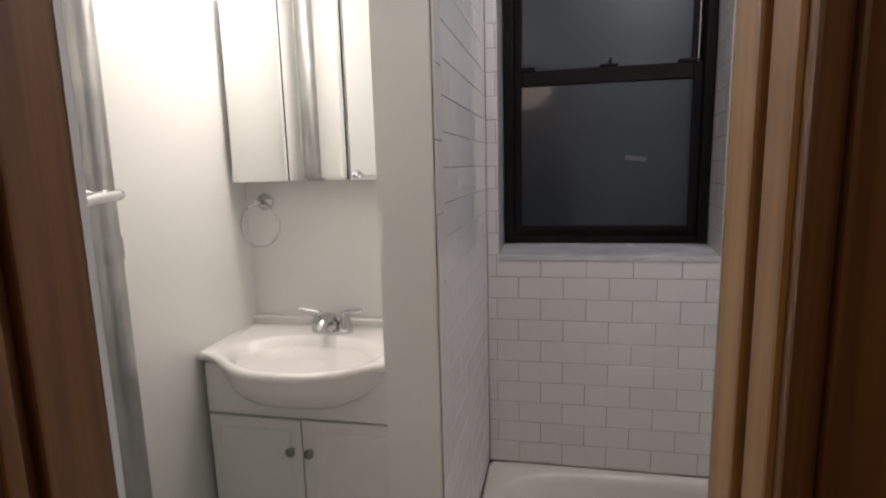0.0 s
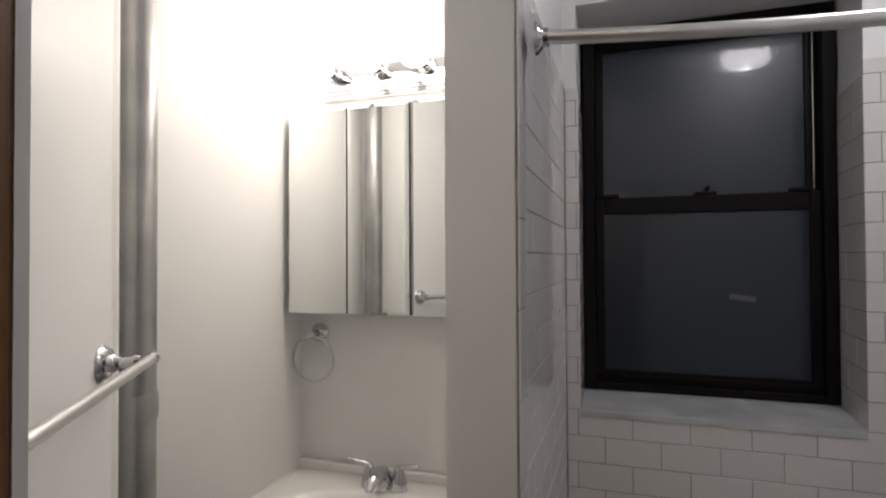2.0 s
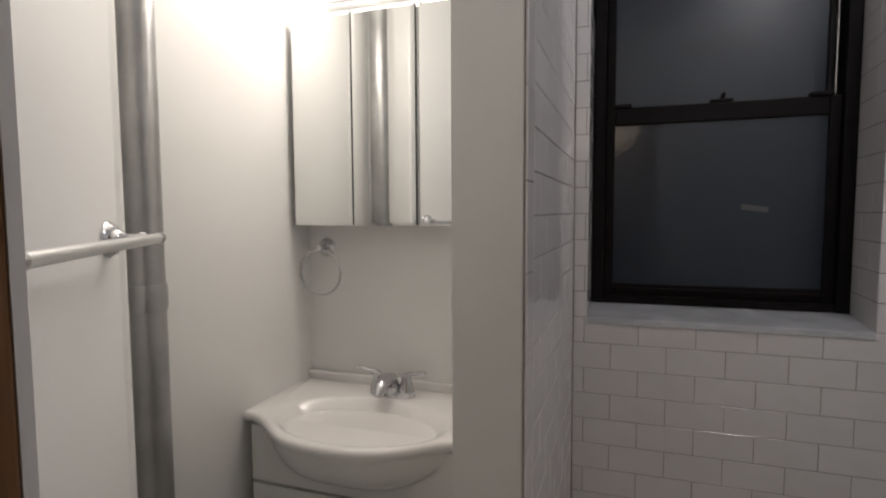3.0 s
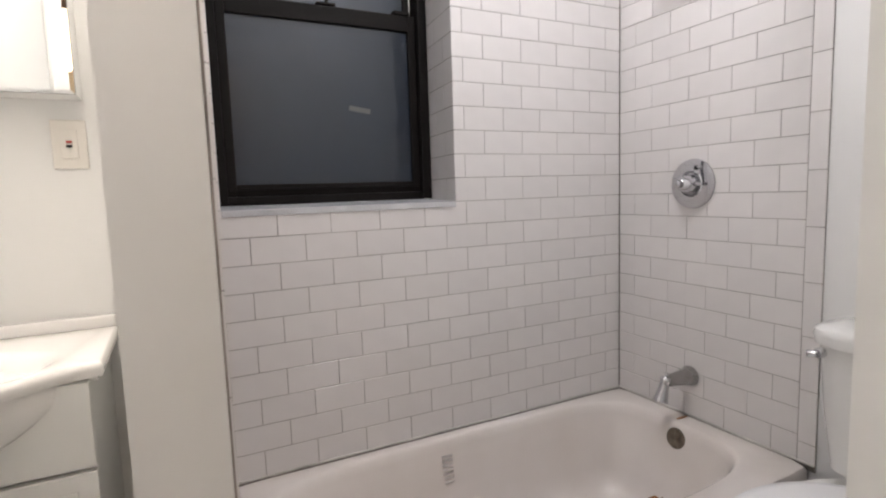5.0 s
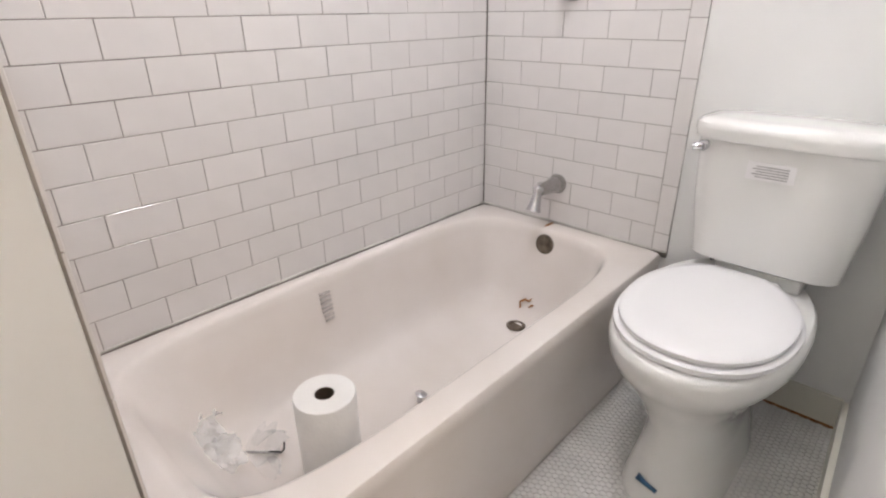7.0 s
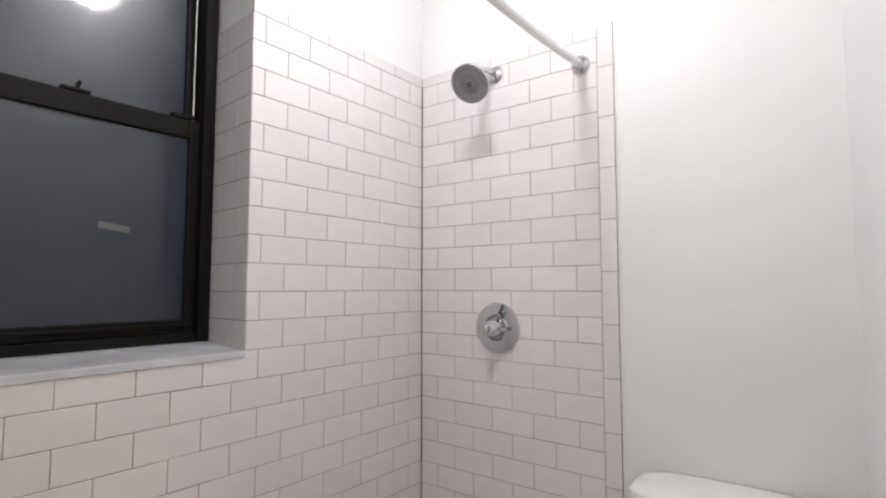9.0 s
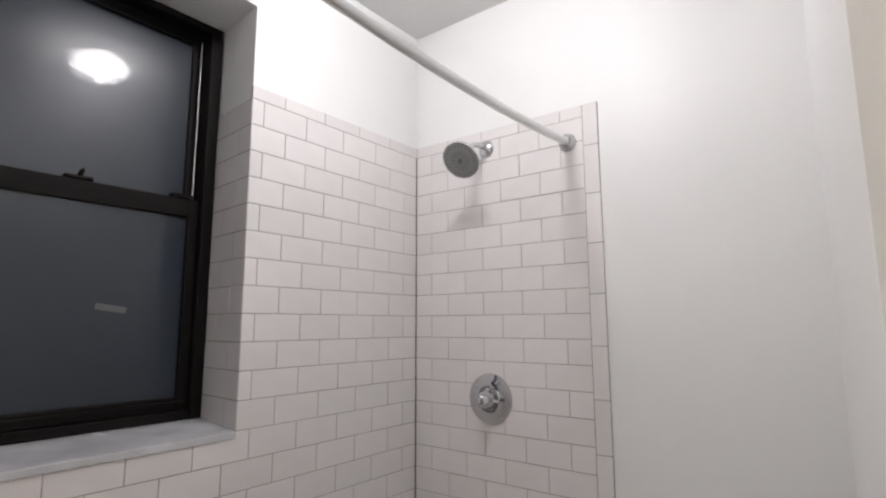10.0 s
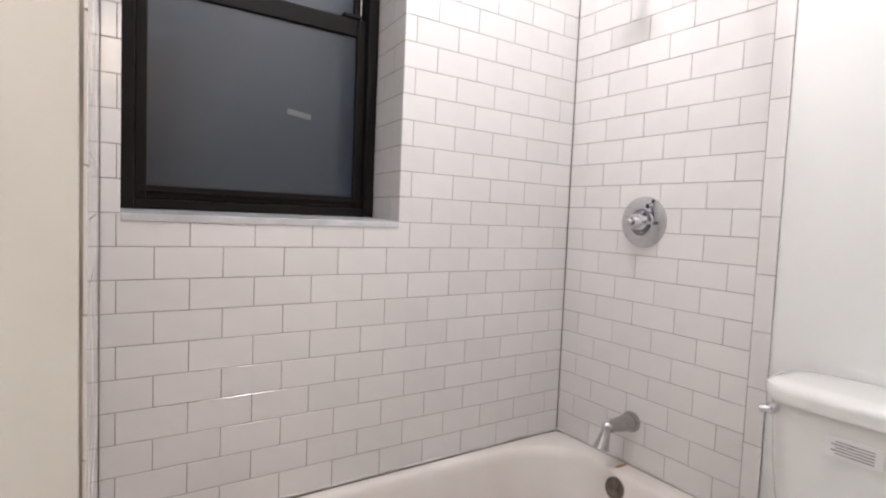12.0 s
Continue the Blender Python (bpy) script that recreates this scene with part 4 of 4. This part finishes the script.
# grout beds
bm = bmesh.new()
bed0, bed1 = 0.0016, 0.0085
add_box(bm, -1.4975, WIN_L - 0.001, bed0, bed1, TUB_Z - 0.02, top_z + CAP_H - 0.002)
add_box(bm, WIN_R + 0.001, -0.0015, bed0, bed1, TUB_Z - 0.02, top_z + CAP_H - 0.002)
add_box(bm, WIN_L - 0.001, WIN_R + 0.001, bed0, bed1, TUB_Z - 0.02, WIN_B - 0.019)
structure("grout_bed", bm, GROUT)
structure("grout_bed_shower", box(0.0016, 0.0085, -0.744, 0.0016, TUB_Z - 0.02, top_z + CAP_H - 0.002), GROUT)
structure("grout_bed_partition", loft(bmesh.new(), [[Vector(p + (z,)) for p in ((-1.5172, -0.7600), (-1.5128, -0.7600), (-1.4983, 0.0016), (-1.5034, 0.0016))] for z in (TUB_Z - 0.02, top_z + CAP_H - 0.002)]), GROUT)
bm = bmesh.new()
add_box(bm, -1.4955, -0.001, -0.0042, 0.0015, TUB_Z - 0.002, TUB_Z + 0.0035, 0.001)
add_box(bm, -0.0042, 0.0015, -0.744, -0.0045, TUB_Z - 0.002, TUB_Z + 0.0035, 0.001)
structure("tub_caulk", bm, CAULK)
bm = bmesh.new()
add_box(bm, -0.0030, 0.0015, -0.0030, 0.0015, TUB_Z + 0.0036, top_z)
structure("corner_joint", bm, OLD_GROUT)
bm = bmesh.new()
add_box(bm, -0.004, 0.0085, -1.282, -0.757, -0.004, 0.095, 0.003)
structure("baseboard", bm, TRIM)
# brown caulk line under the baseboard, its shadow gap painted in with it
structure("floor_joint", box(-0.0065, -0.004, -1.282, -0.757, -0.004, 0.004), RUST)
structure("baseboard_door_side", loft(bmesh.new(), [[Vector((-0.005, -1.30, z)), Vector((-0.005, -1.281, z)), Vector((REV_R + 0.002, ROOM_Y + 0.014, z)), Vector((REV_R + 0.002, ROOM_Y - 0.01, z))] for z in (-0.004, 0.095)]), TRIM)
rev_top = top_z + 0.0
bm = bmesh.new()
add_box(bm, WIN_L - 0.006, WIN_L - 0.0012, 0.0086, WIN_Y + 0.02, WIN_B - 0.018, rev_top)
loft(bm, [[Vector((WIN_R + 0.0014, 0.0086, z)), Vector((WIN_R + 0.03, 0.0086, z)), Vector((WIN_R + 0.03, WIN_Y + 0.02, z)), Vector((WIN_R + 0.0014 + (WIN_Y + 0.012) * math.tan(SPLAY), WIN_Y + 0.02, z))] for z in (WIN_B - 0.018, rev_top)])
structure("grout_bed_reveal", bm, GROUT)

# window wall: u runs from the shower corner to the partition
to_n = Matrix(((-1, 0, 0, 0), (0, 1, 0, BACK), (0, 0, 1, 0), (0, 0, 0, 1)))
cut = (-WIN_R, -WIN_L, WIN_B, 9.0)
lay(courses(1.4955, 0, TOP_K, cut, 0.004), to_n, wall_n, rng)
cap = []
u = 0.0
while u < 1.4955:
    a, b_ = u, min(u + TW, 1.4955)
    cap += [(s0, s1, top_z, top_z + CAP_H) for s0, s1 in ((a, min(b_, cut[0])), (max(a, cut[1]), b_)) if s1 - s0 > 0.005]
    u += TW
lay(cap, to_n, wall_n, rng)
# shower wall: u runs from the window corner to the room
to_e = Matrix(((0, 1, 0, BACK), (-1, 0, 0, 0), (0, 0, 1, 0), (0, 0, 0, 1)))
lay(courses(4.5 * TW, 0, TOP_K), to_e, wall_e, rng)
lay([(i * TW, min((i + 1) * TW, 4.5 * TW), top_z, top_z + CAP_H) for i in range(5)], to_e, wall_e, rng)
trim_u = (4.5 * TW, 4.5 * TW + 0.050)
zs = [TUB_Z + (k - 0.25) * TH for k in range(1, TOP_K + 1, 2)]
zs = [TUB_Z] + zs + [top_z + CAP_H]
lay([(trim_u[0], trim_u[1], a, b_) for a, b_ in zip(zs, zs[1:])], to_e, wall_e, rng)
# partition face: u runs from the window corner to the room, with its own trim
to_w = Matrix.Translation((-1.4965 - BACK, 0, 0)) @ Matrix.Rotation(-PSKEW, 4, "Z") @ Matrix(((0, -1, 0, 0), (-1, 0, 0, 0), (0, 0, 1, 0), (0, 0, 0, 1)))
lay(courses(4.5 * TW, 0, TOP_K), to_w, part_wall, rng)
lay([(i * TW, min((i + 1) * TW, 4.5 * TW), top_z, top_z + CAP_H) for i in range(5)], to_w, part_wall, rng)
lay([(trim_u[0], trim_u[1] + 0.0165, a, b_) for a, b_ in zip(zs, zs[1:])], to_w, part_wall, rng)
# window reveals, in half tiles and full tiles
rows = []
for k in range(10, TOP_K):
    z0, z1 = TUB_Z + k * TH, TUB_Z + (k + 1) * TH
    if k % 2:
        rows += [(0.0, TW, z0, z1), (TW, WIN_Y, z0, z1)]
    else:
        rows += [(0.0, TW / 2, z0, z1), (TW / 2, WIN_Y, z0, z1)]
to_rr = Matrix.Translation((WIN_R + BACK, 0, 0)) @ Matrix.Rotation(-SPLAY, 4, "Z") @ Matrix(((0, 1, 0, 0), (1, 0, 0, 0), (0, 0, 1, 0), (0, 0, 0, 1)))
lay(rows, to_rr, wall_n, rng)
to_rl = Matrix(((0, -1, 0, WIN_L - BACK), (1, 0, 0, 0), (0, 0, 1, 0), (0, 0, 0, 1)))
lay(rows, to_rl, wall_n, rng)

# ---- floor mosaic ----
HEX = 0.0165


def hex_mesh(bm, cx, cy, r, z):
    pts = [(cx + r * math.cos(radians(30 + 60 * i)), cy + r * math.sin(radians(30 + 60 * i))) for i in range(6)]
    inn = [(cx + (r - 0.0012) * math.cos(radians(30 + 60 * i)), cy + (r - 0.0012) * math.sin(radians(30 + 60 * i))) for i in range(6)]
    loft(bm, [[Vector((*p, -0.004)) for p in pts], [Vector((*p, z - 0.001)) for p in pts], [Vector((*p, z)) for p in inn]], False, True)


bm = bmesh.new()
hex_mesh(bm, 0, 0, HEX / math.sqrt(3) - 0.0008, 0.0)
one = bpy.data.meshes.new("hex_tile")
bm.to_mesh(one)
bm.free()
one.materials.append(FLOOR_TILE)
spots = []
row = 0
y = ROOM_Y - 0.12
while y < -0.745:
    x = ROOM_L + 0.02 + (HEX / 2 if row % 2 else 0)
    while x < -0.01:
        inside = x > CHASE_X + 0.02 or y > CHASE_Y
        doorway = y > ROOM_Y + 0.05 or DOOR_L + 0.02 < x < DOOR_R - 0.02
        if inside and doorway and not (x < PART_X1 + 0.02 and x > PART_X0 - 0.02 and y > PART_Y - 0.01):
            spots.append((x, y))
        x += HEX
    y += HEX * math.sqrt(3) / 2
    row += 1
spots.sort(key=lambda p: (p[0] + 0.75) ** 2 + (p[1] + 0.9) ** 2)
for x, y in spots[:300]:
    o = new("mosaic_tile", one)
    o.parent = floor
    o.location = (x, y, rng.uniform(-0.0004, 0.0002))
verts, faces = [], []
base = [v.co.copy() for v in one.vertices]
for x, y in spots[300:]:
    n0 = len(verts)
    verts += [(v.x + x, v.y + y, v.z) for v in base]
    faces += [[n0 + i for i in p.vertices] for p in one.polygons]
rest = bpy.data.meshes.new("mosaic")
rest.from_pydata(verts, [], faces)
rest.materials.append(FLOOR_TILE)
tagged(new("mosaic_field", rest), "white hexagon mosaic tiles on the bathroom floor", "floor tiles", "", "stuff")
